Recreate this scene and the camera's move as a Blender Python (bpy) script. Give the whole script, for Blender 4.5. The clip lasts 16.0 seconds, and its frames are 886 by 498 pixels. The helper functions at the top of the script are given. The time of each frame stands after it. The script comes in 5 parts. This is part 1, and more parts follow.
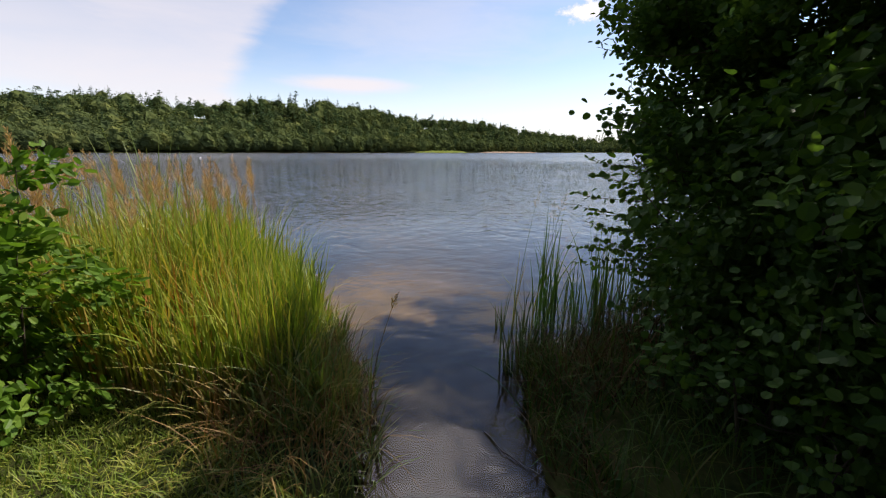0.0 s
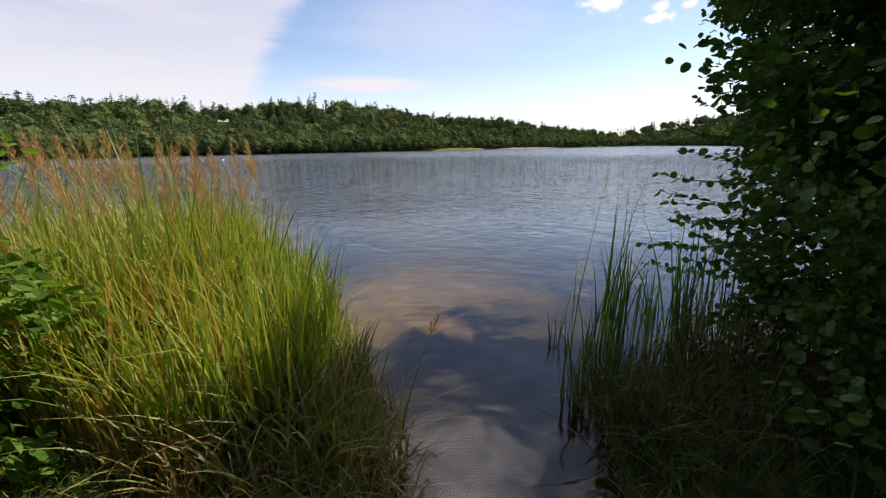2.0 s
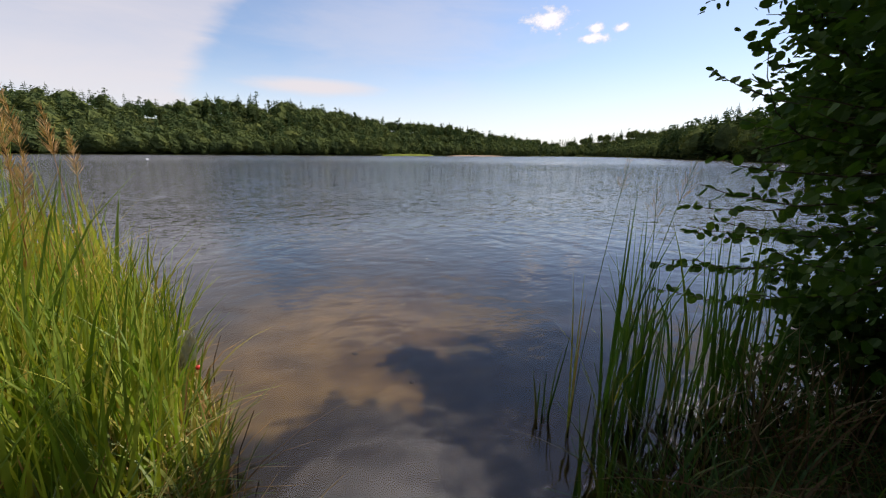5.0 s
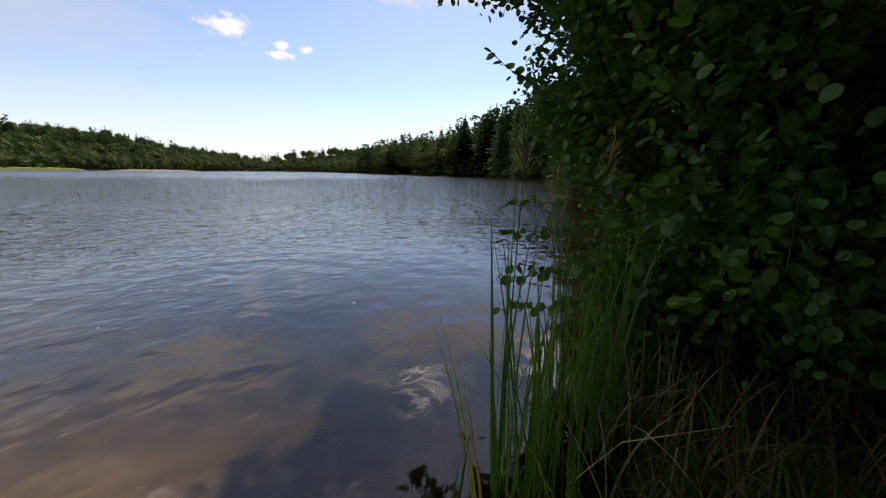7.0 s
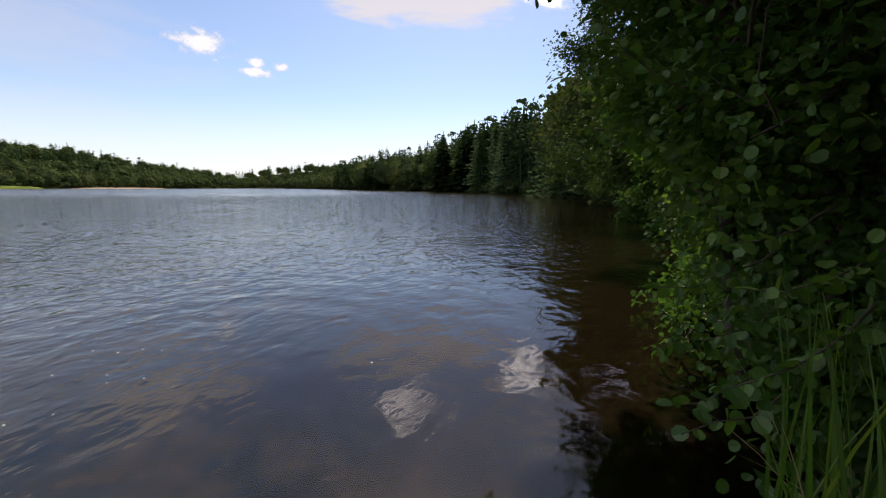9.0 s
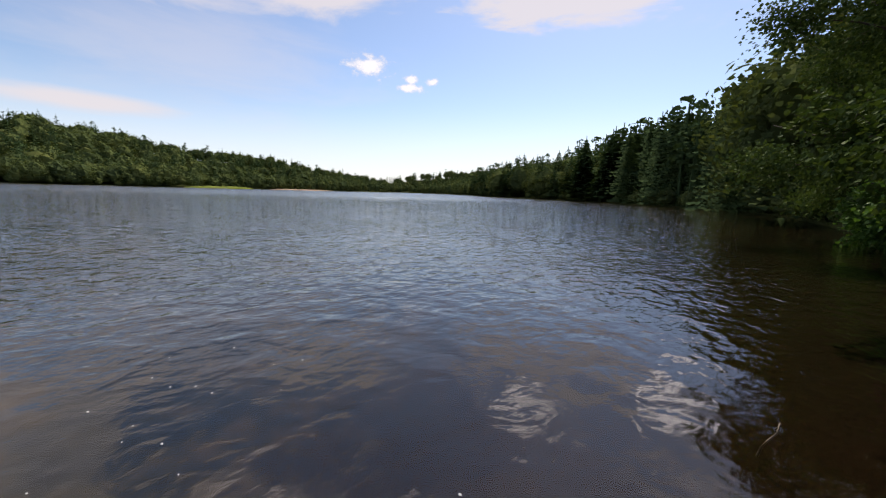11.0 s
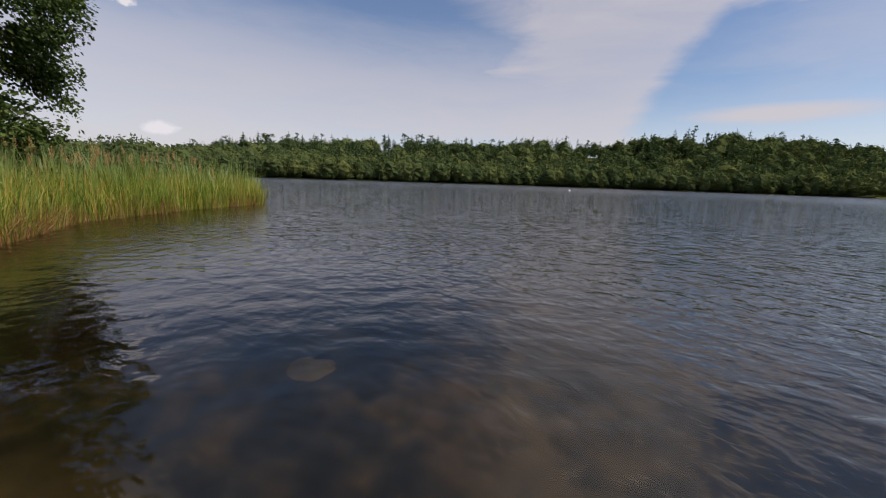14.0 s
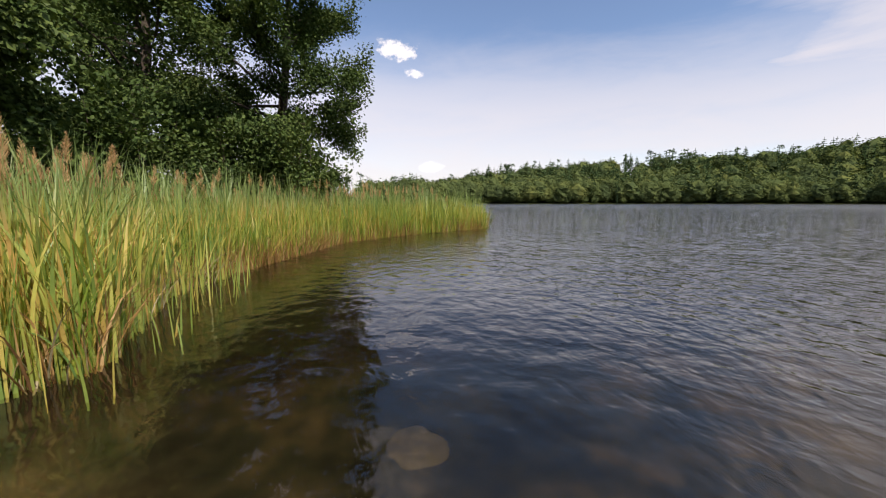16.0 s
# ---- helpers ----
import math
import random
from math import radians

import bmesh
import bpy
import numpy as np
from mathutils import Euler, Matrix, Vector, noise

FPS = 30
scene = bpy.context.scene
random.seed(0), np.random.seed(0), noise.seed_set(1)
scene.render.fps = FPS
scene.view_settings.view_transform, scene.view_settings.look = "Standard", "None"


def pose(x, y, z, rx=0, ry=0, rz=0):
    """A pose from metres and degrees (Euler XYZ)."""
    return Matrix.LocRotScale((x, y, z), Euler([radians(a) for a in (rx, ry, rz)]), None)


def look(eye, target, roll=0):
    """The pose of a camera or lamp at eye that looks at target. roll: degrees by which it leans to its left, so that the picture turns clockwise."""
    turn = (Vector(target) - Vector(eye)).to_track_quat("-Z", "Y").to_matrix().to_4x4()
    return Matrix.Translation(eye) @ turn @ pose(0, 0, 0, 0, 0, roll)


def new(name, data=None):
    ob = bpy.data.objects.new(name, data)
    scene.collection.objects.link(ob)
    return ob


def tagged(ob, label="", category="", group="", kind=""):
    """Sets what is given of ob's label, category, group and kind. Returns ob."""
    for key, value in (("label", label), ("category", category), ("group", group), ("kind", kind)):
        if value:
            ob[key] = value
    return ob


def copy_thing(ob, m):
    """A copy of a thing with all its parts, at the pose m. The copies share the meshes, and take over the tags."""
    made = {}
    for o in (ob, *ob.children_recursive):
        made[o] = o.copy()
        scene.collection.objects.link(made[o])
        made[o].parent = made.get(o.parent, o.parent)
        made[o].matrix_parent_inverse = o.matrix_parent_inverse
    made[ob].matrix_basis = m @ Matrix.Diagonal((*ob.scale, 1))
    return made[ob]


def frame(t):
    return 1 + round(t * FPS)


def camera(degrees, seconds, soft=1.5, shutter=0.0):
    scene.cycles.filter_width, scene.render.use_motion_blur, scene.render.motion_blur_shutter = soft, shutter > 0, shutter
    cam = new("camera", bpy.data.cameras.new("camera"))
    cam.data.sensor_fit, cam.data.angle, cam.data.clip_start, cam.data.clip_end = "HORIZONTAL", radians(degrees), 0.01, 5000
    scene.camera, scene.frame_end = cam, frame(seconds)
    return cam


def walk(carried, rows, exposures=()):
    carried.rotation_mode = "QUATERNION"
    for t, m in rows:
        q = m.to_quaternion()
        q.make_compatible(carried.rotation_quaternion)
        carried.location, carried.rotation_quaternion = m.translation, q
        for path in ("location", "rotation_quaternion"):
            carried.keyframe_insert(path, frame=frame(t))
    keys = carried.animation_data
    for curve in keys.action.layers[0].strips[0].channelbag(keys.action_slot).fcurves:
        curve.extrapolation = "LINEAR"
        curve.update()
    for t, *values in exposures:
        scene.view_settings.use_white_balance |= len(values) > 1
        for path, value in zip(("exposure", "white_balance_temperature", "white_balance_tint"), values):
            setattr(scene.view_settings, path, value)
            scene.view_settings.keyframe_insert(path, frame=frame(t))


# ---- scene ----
cam = camera(98.96, 16.0, soft=1.2, shutter=0.0)

# seconds, eye x, y, z, heading (clockwise from +y), pitch, lean to the right
PATH = [
    (0, 0.00, 0.00, 1.75, 16.3, -14.6, -0.3),
    (0.5, 0.00, 0.10, 1.73, 12.5, -13.2, 0.2),
    (1, -0.02, 0.29, 1.69, 11.0, -13.4, -0.2),
    (1.5, -0.04, 0.50, 1.65, 12.7, -14.1, 0.9),
    (2, 0.02, 0.70, 1.59, 13.4, -14.9, 1.0),
    (2.5, 0.06, 0.87, 1.53, 13.9, -14.5, 0.3),
    (3, 0.11, 1.04, 1.47, 15.5, -13.8, -0.7),
    (5.3, 0.44, 1.93, 1.38, 23.9, -14.2, -0.4),
    (5.5, 0.48, 2.07, 1.35, 29.7, -14.2, -1.5),
    (6, 0.52, 2.37, 1.30, 43.5, -13.4, -1.3),
    (6.3, 0.58, 2.50, 1.29, 52.0, -12.7, -1.4),
    (6.5, 0.62, 2.59, 1.28, 55.8, -12.5, -1.0),
    (7, 0.75, 2.82, 1.25, 62.6, -11.4, -0.7),
    (7.5, 0.80, 3.06, 1.23, 65.4, -10.5, 0.0),
    (8, 0.87, 3.26, 1.25, 68.0, -9.9, 0.2),
    (9.2, 1.38, 3.70, 1.28, 65.0, -8.9, -0.4),
    (10.5, 2.14, 4.10, 1.29, 54.5, -8.4, -1.3),
    (11, 2.33, 4.25, 1.29, 46.1, -8.4, -1.7),
    (11.5, 2.44, 4.43, 1.29, 36.5, -8.8, -2.3),
    (12, 2.46, 4.66, 1.29, 24.4, -9.6, -2.7),
    (12.5, 2.48, 5.06, 1.26, 10.2, -10.2, -2.7),
    (13, 2.40, 5.46, 1.20, -5.4, -10.8, -2.5),
    (13.5, 2.32, 5.72, 1.17, -21.8, -10.8, -1.9),
    (14, 2.27, 5.93, 1.17, -36.3, -10.2, -2.0),
    (14.5, 2.21, 6.11, 1.18, -47.2, -8.9, -1.7),
    (15, 2.15, 6.30, 1.18, -57.1, -8.1, -1.1),
    (15.5, 2.06, 6.57, 1.17, -65.6, -7.6, -0.5),
    (16, 1.95, 6.87, 1.15, -70.7, -7.2, 0.0),
]


def heading(t, x, y, z, yaw, pitch, lean):
    a, p = radians(yaw), radians(pitch)
    way = Vector((math.sin(a) * math.cos(p), math.cos(a) * math.cos(p), math.sin(p)))
    eye = Vector((x, y, z))
    return t, look(eye, eye + way, -lean)


EXPOSURE = 0.45
walk(cam, [heading(*row) for row in PATH], exposures=[(t, EXPOSURE + e, k, 17) for t, e, k in ((0, 0.2, 6850), (3, 0.15, 6850), (5.5, 0.0, 6850), (11, 0.0, 6850), (12, -0.22, 6700), (13, -0.42, 6600), (14, -0.42, 6650), (15, 0.0, 6850), (16, 0.15, 6850))])

# ---------------------------------------------------------------- light
SUN_AZ, SUN_EL = 70.0, 50.0
world = bpy.data.worlds.new("sky")
scene.world = world
world.use_nodes = True
wt = world.node_tree
wt.nodes.clear()


class Graph:
    """Short hand for node trees."""

    def __init__(self, tree):
        self.tree = tree

    def node(self, kind, **values):
        n = self.tree.nodes.new(kind)
        for key, value in values.items():
            n.inputs[int(key[1:]) if key[0] == "i" and key[1:].isdigit() else key].default_value = value
        return n

    def link(self, a, b):
        self.tree.links.new(a, b)

    def put(self, socket, value):
        if isinstance(value, bpy.types.NodeSocket):
            self.tree.links.new(value, socket)
        else:
            socket.default_value = value

    def math(self, op, a, b=0.0, c=0.0, clamp=False):
        n = self.tree.nodes.new("ShaderNodeMath")
        n.operation, n.use_clamp = op, clamp
        for s, v in zip(n.inputs, (a, b, c)):
            self.put(s, v)
        return n.outputs[0]

    def mix(self, fac, a, b, blend="MIX"):
        n = self.tree.nodes.new("ShaderNodeMix")
        n.data_type, n.blend_type = "RGBA", blend
        self.put(n.inputs[0], fac)
        self.put(n.inputs[6], a if isinstance(a, bpy.types.NodeSocket) else (*a, 1))
        self.put(n.inputs[7], b if isinstance(b, bpy.types.NodeSocket) else (*b, 1))
        return n.outputs[2]

    def noise(self, vector, scale, detail=4.0, rough=0.55, distortion=0.0):
        n = self.tree.nodes.new("ShaderNodeTexNoise")
        if vector is not None:
            self.link(vector, n.inputs["Vector"])
        n.inputs["Scale"].default_value, n.inputs["Detail"].default_value = scale, detail
        n.inputs["Roughness"].default_value, n.inputs["Distortion"].default_value = rough, distortion
        return n.outputs[0]

    def step(self, value, low, high):
        n = self.tree.nodes.new("ShaderNodeMapRange")
        n.interpolation_type = "SMOOTHSTEP"
        self.put(n.inputs[0], value)
        n.inputs[1].default_value, n.inputs[2].default_value = low, high
        return n.outputs[0]

    def scaled(self, vector, x, y, z, turn=0.0):
        n = self.tree.nodes.new("ShaderNodeMapping")
        self.link(vector, n.inputs[0])
        n.inputs["Scale"].default_value = (x, y, z)
        n.inputs["Rotation"].default_value = (0, 0, radians(turn))
        return n.outputs[0]

    def ramp(self, fac, stops):
        n = self.tree.nodes.new("ShaderNodeValToRGB")
        self.put(n.inputs[0], fac)
        while len(n.color_ramp.elements) < len(stops):
            n.color_ramp.elements.new(0.5)
        for e, (p, c) in zip(n.color_ramp.elements, stops):
            e.position, e.color = p, (*c, 1)
        return n.outputs[0]


def make_sky():
    g = Graph(wt)
    sky = wt.nodes.new("ShaderNodeTexSky")
    sky.sky_type, sky.sun_disc = "NISHITA", False
    sky.sun_elevation, sky.sun_rotation = radians(SUN_EL), radians(SUN_AZ)
    sky.air_density, sky.dust_density, sky.ozone_density = 1.0, 0.4, 3.0
    where = wt.nodes.new("ShaderNodeTexCoord").outputs["Generated"]
    xyz = wt.nodes.new("ShaderNodeSeparateXYZ")
    g.link(where, xyz.inputs[0])
    x, y, z = xyz.outputs
    az = g.math("MULTIPLY", g.math("ARCTAN2", x, y), 180 / math.pi)
    el = g.math("MULTIPLY", g.math("ARCSINE", z), 180 / math.pi)
    wisp = g.noise(g.scaled(where, 1.2, 1.2, 5.0), 3.0, 6.0, 0.6, 0.4)
    puff = g.noise(g.scaled(where, 1.0, 1.0, 1.5), 34.0, 5.0, 0.62)
    wisp0 = g.math("SUBTRACT", wisp, 0.5)
    puff0 = g.math("SUBTRACT", puff, 0.5)

    def blob(a0, e0, w, h, rough, amount, soft, tilt=0.0):
        """A cloud round a direction: half sizes in degrees, ragged by noise."""
        da = g.math("SUBTRACT", az, a0)
        de = g.math("SUBTRACT", g.math("SUBTRACT", el, e0), g.math("MULTIPLY", da, tilt))
        da, de = g.math("DIVIDE", da, w), g.math("DIVIDE", de, h)
        r = g.math("ADD", g.math("MULTIPLY", da, da), g.math("MULTIPLY", de, de))
        v = g.math("SUBTRACT", 1.0, g.math("SQRT", r))
        v = g.math("ADD", v, g.math("MULTIPLY", rough, amount))
        return g.step(v, 0.0, soft)

    def joined(masks):
        out = masks[0]
        for m in masks[1:]:
            out = g.math("MAXIMUM", out, m)
        return out

    # the veil over the left, cut off at a curved edge, with a column that rises to the top
    edge = g.math("SUBTRACT", g.math("ADD", g.math("MULTIPLY", g.math("POWER", g.math("MINIMUM", g.math("MAXIMUM", g.math("SUBTRACT", el, 8.0), 0.0), 18.0), 1.25), 0.42), -10.5), az)
    veil_right = g.step(g.math("ADD", edge, g.math("MULTIPLY", wisp0, 6.0)), -0.8, 3.0)
    column_left = g.step(g.math("ADD", az, g.math("MULTIPLY", wisp0, 22.0)), -36.0, -22.0)
    low = g.math("SUBTRACT", 1.0, g.step(g.math("ADD", el, g.math("ADD", g.math("MULTIPLY", wisp0, 9.0), g.math("MULTIPLY", az, 0.035))), 10.0, 21.0))
    bottom = g.step(g.math("ADD", el, g.math("ADD", g.math("MULTIPLY", wisp0, 2.0), g.math("MULTIPLY", az, 0.04))), 3.0, 5.5)
    bottom = g.math("MAXIMUM", bottom, g.math("SUBTRACT", 1.0, g.step(az, -62.0, -30.0)))
    veil = g.math("MULTIPLY", g.math("MULTIPLY", veil_right, bottom), g.math("MAXIMUM", low, column_left))
    veil = g.math("MULTIPLY", veil, g.math("ADD", 0.64, g.math("MULTIPLY", wisp0, 0.5)), clamp=True)
    soft_ones = joined([
        blob(4, 8.6, 11, 1.5, wisp0, 1.2, 0.7),
        blob(6, 22.5, 22, 4.2, wisp0, 2.0, 0.8, 0.06),
        blob(27, 24.5, 13, 3.6, wisp0, 2.2, 0.6, 0.05),
        blob(63, 24.5, 17, 3.6, wisp0, 2.4, 0.5),
        blob(110, 30, 40, 12, wisp0, 2.0, 0.9),
        blob(180, 35, 60, 14, wisp0, 2.0, 0.9),
    ])
    # high cloud out of view, added to lighten reflections in the water
    thin = g.math("MULTIPLY", joined([blob(2, 50, 44, 20, wisp0, 1.6, 0.8), blob(-120, 40, 50, 16, wisp0, 2.0, 1.0)]), 0.95)
    thin = g.math("MAXIMUM", thin, g.math("MULTIPLY", blob(14, 15, 26, 9, wisp0, 1.5, 1.0), 0.35))
    soft_ones = g.math("MAXIMUM", g.math("MULTIPLY", soft_ones, 0.85), thin)
    puffs = joined([
        blob(34.8, 16.8, 3.5, 1.8, puff0, 2.4, 0.8),
        blob(40.6, 14.4, 2.4, 0.75, puff0, 2.4, 0.8),
        blob(40.8, 15.5, 1.2, 0.7, puff0, 2.2, 0.7),
        blob(43.8, 15.2, 1.1, 0.6, puff0, 2.2, 0.7),
        blob(-77, 20.4, 3.6, 1.5, puff0, 2.2, 0.6),
        blob(-75, 17.5, 2.2, 0.7, puff0, 2.2, 0.7),
        blob(-72.5, 5.0, 2.0, 1.0, puff0, 1.2, 0.5),
        blob(14, 24.5, 2.0, 0.9, puff0, 2.2, 0.7),
    ])
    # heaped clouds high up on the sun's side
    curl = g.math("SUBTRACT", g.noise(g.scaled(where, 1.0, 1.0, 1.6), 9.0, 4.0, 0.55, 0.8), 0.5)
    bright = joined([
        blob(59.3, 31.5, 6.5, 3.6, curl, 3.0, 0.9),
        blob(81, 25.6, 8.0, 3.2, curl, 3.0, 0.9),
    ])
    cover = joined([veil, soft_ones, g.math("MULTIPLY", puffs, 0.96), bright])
    blue = g.mix(1.0, sky.outputs[0], SKY_TINT, "MULTIPLY")
    blue_light = wt.nodes.new("ShaderNodeBackground")
    g.link(blue, blue_light.inputs[0])
    blue_light.inputs[1].default_value = SKY
    cloud_light = g.node("ShaderNodeBackground", Strength=CLOUD)
    # cloud above the view is boosted towards the sun, to brighten the near water
    toward = wt.nodes.new("ShaderNodeVectorMath")
    toward.operation = "DOT_PRODUCT"
    g.link(where, toward.inputs[0])
    toward.inputs[1].default_value = (math.sin(radians(SUN_AZ)) * math.cos(radians(SUN_EL)), math.cos(radians(SUN_AZ)) * math.cos(radians(SUN_EL)), math.sin(radians(SUN_EL)))
    high_boost = g.math("MULTIPLY", g.math("MULTIPLY", g.step(toward.outputs["Value"], 0.5, 1.0), g.step(el, 30.0, 48.0)), 4.0)
    lit = g.math("ADD", g.math("ADD", 1.0, high_boost), g.math("ADD", g.math("MULTIPLY", bright, 2.2), g.math("MULTIPLY", puffs, 0.22)))
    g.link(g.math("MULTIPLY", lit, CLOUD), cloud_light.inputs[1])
    g.link(g.mix(puffs, (0.95, 0.93, 0.96), (0.98, 0.99, 1.02)), cloud_light.inputs[0])
    haze_light = g.node("ShaderNodeBackground", Strength=0.72)
    haze_light.inputs[0].default_value = (0.89, 0.96, 1.05, 1)
    hazy = wt.nodes.new("ShaderNodeMixShader")
    g.link(g.math("MULTIPLY", g.math("SUBTRACT", 1.0, g.step(el, 1.0, 13.0)), 0.62), hazy.inputs[0])
    g.link(blue_light.outputs[0], hazy.inputs[1])
    g.link(haze_light.outputs[0], hazy.inputs[2])
    both = wt.nodes.new("ShaderNodeMixShader")
    g.link(cover, both.inputs[0])
    g.link(hazy.outputs[0], both.inputs[1])
    g.link(cloud_light.outputs[0], both.inputs[2])
    out = wt.nodes.new("ShaderNodeOutputWorld")
    g.link(both.outputs[0], out.inputs[0])


SKY, CLOUD, SKY_TINT = 0.11, 0.62, (1.0, 1.0, 1.0)
make_sky()

sun_data = bpy.data.lights.new("sun", "SUN")
sun_data.energy, sun_data.angle, sun_data.color = 4.0, radians(0.53), (1.0, 0.95, 0.87)
sun = new("sun", sun_data)
to_sun = Vector((math.sin(radians(SUN_AZ)) * math.cos(radians(SUN_EL)), math.cos(radians(SUN_AZ)) * math.cos(radians(SUN_EL)), math.sin(radians(SUN_EL))))
sun.matrix_world = look(to_sun * 50, (0, 0, 0))


# ---------------------------------------------------------------- materials
def material(name):
    m = bpy.data.materials.new(name)
    m.use_nodes = True
    m.node_tree.nodes.clear()
    g = Graph(m.node_tree)
    out = m.node_tree.nodes.new("ShaderNodeOutputMaterial")
    return m, g, out


def place(g):
    return g.tree.nodes.new("ShaderNodeNewGeometry").outputs["Position"]


def bumped(g, height, strength, distance):
    b = g.node("ShaderNodeBump", Strength=strength, Distance=distance)
    g.link(height, b.inputs["Height"])
    return b.outputs[0]


def leafy(name, stops, through_light=0.35, rough=0.45, patch=1.5, gloss=0.04, by_object=False, spread=0.55, tips=None):
    """Thin leaves: diffuse, let light through, a little gloss; hue differs leaf by leaf and by patches."""
    m, g, out = material(name)
    if by_object:
        rnd = m.node_tree.nodes.new("ShaderNodeObjectInfo").outputs["Random"]
    else:
        rnd = m.node_tree.nodes.new("ShaderNodeNewGeometry").outputs["Random Per Island"]
    area = g.noise(place(g), patch, 3.0)
    fac = g.math("ADD", g.math("MULTIPLY", rnd, spread), g.math("MULTIPLY", g.math("SUBTRACT", area, 0.27 + (spread - 0.55) * 0.5), 1.0), clamp=True)
    col = g.ramp(fac, stops)
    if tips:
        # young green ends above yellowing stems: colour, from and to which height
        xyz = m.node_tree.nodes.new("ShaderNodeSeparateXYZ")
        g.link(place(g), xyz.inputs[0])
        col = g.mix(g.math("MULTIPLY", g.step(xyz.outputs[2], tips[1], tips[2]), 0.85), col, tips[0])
    d = m.node_tree.nodes.new("ShaderNodeBsdfDiffuse")
    t = m.node_tree.nodes.new("ShaderNodeBsdfTranslucent")
    s = g.node("ShaderNodeBsdfGlossy", Roughness=rough)
    g.link(col, d.inputs[0])
    g.link(g.mix(1.0, col, (1.15, 1.2, 0.55), "MULTIPLY"), t.inputs[0])
    a = g.node("ShaderNodeMixShader", i0=through_light)
    g.link(d.outputs[0], a.inputs[1])
    g.link(t.outputs[0], a.inputs[2])
    b = g.node("ShaderNodeMixShader", i0=gloss)
    g.link(a.outputs[0], b.inputs[1])
    g.link(s.outputs[0], b.inputs[2])
    g.link(b.outputs[0], out.inputs[0])
    return m


def solid(name, stops, scale=8.0, rough=0.8, relief=0.3, deep=0.01, stretch=(1, 1, 1), gloss=0.3):
    m, g, out = material(name)
    p = m.node_tree.nodes.new("ShaderNodeTexCoord").outputs["Object"]
    n1 = g.noise(g.scaled(p, *stretch), scale, 5.0)
    n2 = g.noise(p, scale * 0.17, 3.0)
    fac = g.math("ADD", g.math("MULTIPLY", n1, 0.6), g.math("MULTIPLY", n2, 0.4))
    bsdf = g.node("ShaderNodeBsdfPrincipled", Roughness=rough)
    bsdf.inputs["Specular IOR Level"].default_value = gloss
    g.link(g.ramp(fac, stops), bsdf.inputs["Base Color"])
    g.link(bumped(g, n1, relief, deep), bsdf.inputs["Normal"])
    g.link(bsdf.outputs[0], out.inputs[0])
    return m


M_ALDER = leafy("alder_leaf", [(0.1, (0.036, 0.076, 0.017)), (0.5, (0.064, 0.135, 0.026)), (0.85, (0.105, 0.185, 0.034)), (1.0, (0.17, 0.23, 0.045))], 0.34, 0.45, 1.2, 0.018)
M_SHRUB = leafy("shrub_leaf", [(0.1, (0.055, 0.125, 0.018)), (0.5, (0.115, 0.22, 0.03)), (1.0, (0.22, 0.32, 0.05))], 0.45, 0.5, 2.0, 0.012)
M_TREE = leafy("tree_leaf", [(0.1, (0.032, 0.056, 0.018)), (0.5, (0.058, 0.093, 0.025)), (1.0, (0.115, 0.148, 0.04))], 0.14, 0.5, 0.5, 0.008)
M_WOODS = leafy("woods_leaf", [(0.1, (0.036, 0.052, 0.024)), (0.35, (0.06, 0.082, 0.033)), (0.58, (0.088, 0.112, 0.038)), (0.8, (0.14, 0.15, 0.045)), (1.0, (0.185, 0.18, 0.056))], 0.16, 0.7, 0.11, 0.0, spread=0.25)
M_SPRUCE = leafy("conifer_needles", [(0.1, (0.036, 0.062, 0.028)), (0.6, (0.062, 0.097, 0.039)), (1.0, (0.094, 0.132, 0.047))], 0.08, 0.7, 0.15, 0.0)
M_REED = leafy("reed_blade", [(0.1, (0.11, 0.185, 0.028)), (0.4, (0.215, 0.295, 0.04)), (0.65, (0.33, 0.37, 0.055)), (0.86, (0.45, 0.36, 0.08)), (1.0, (0.55, 0.25, 0.075))], 0.38, 0.5, 0.9, 0.02, spread=0.75)
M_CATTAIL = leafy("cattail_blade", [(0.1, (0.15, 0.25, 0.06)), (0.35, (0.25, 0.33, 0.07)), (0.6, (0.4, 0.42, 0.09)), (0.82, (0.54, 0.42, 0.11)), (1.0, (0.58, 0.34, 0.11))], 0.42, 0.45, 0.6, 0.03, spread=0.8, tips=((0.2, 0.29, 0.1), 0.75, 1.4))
M_BANK = leafy("bank_blade", [(0.1, (0.08, 0.13, 0.028)), (0.4, (0.17, 0.23, 0.045)), (0.7, (0.31, 0.28, 0.075)), (1.0, (0.46, 0.27, 0.11))], 0.38, 0.5, 1.2, 0.03, spread=0.7)
# darker bank greens: the shade under the bush is put into the colour
M_SEDGE_SHADED = leafy("sedge_blade_shaded", [(0.1, (0.025, 0.06, 0.012)), (0.45, (0.052, 0.112, 0.02)), (0.8, (0.098, 0.142, 0.028)), (1.0, (0.17, 0.11, 0.042))], 0.4, 0.5, 1.2, 0.02, spread=0.7)
M_RUSH = leafy("rush_blade", [(0.1, (0.05, 0.12, 0.018)), (0.45, (0.085, 0.185, 0.025)), (0.8, (0.14, 0.23, 0.035)), (1.0, (0.3, 0.26, 0.07))], 0.45, 0.4, 1.5, 0.04, spread=0.7)
M_PALE = leafy("pale_straw", [(0.1, (0.24, 0.2, 0.11)), (0.6, (0.38, 0.31, 0.17)), (1.0, (0.5, 0.42, 0.25))], 0.3, 0.5, 2.5, 0.03)
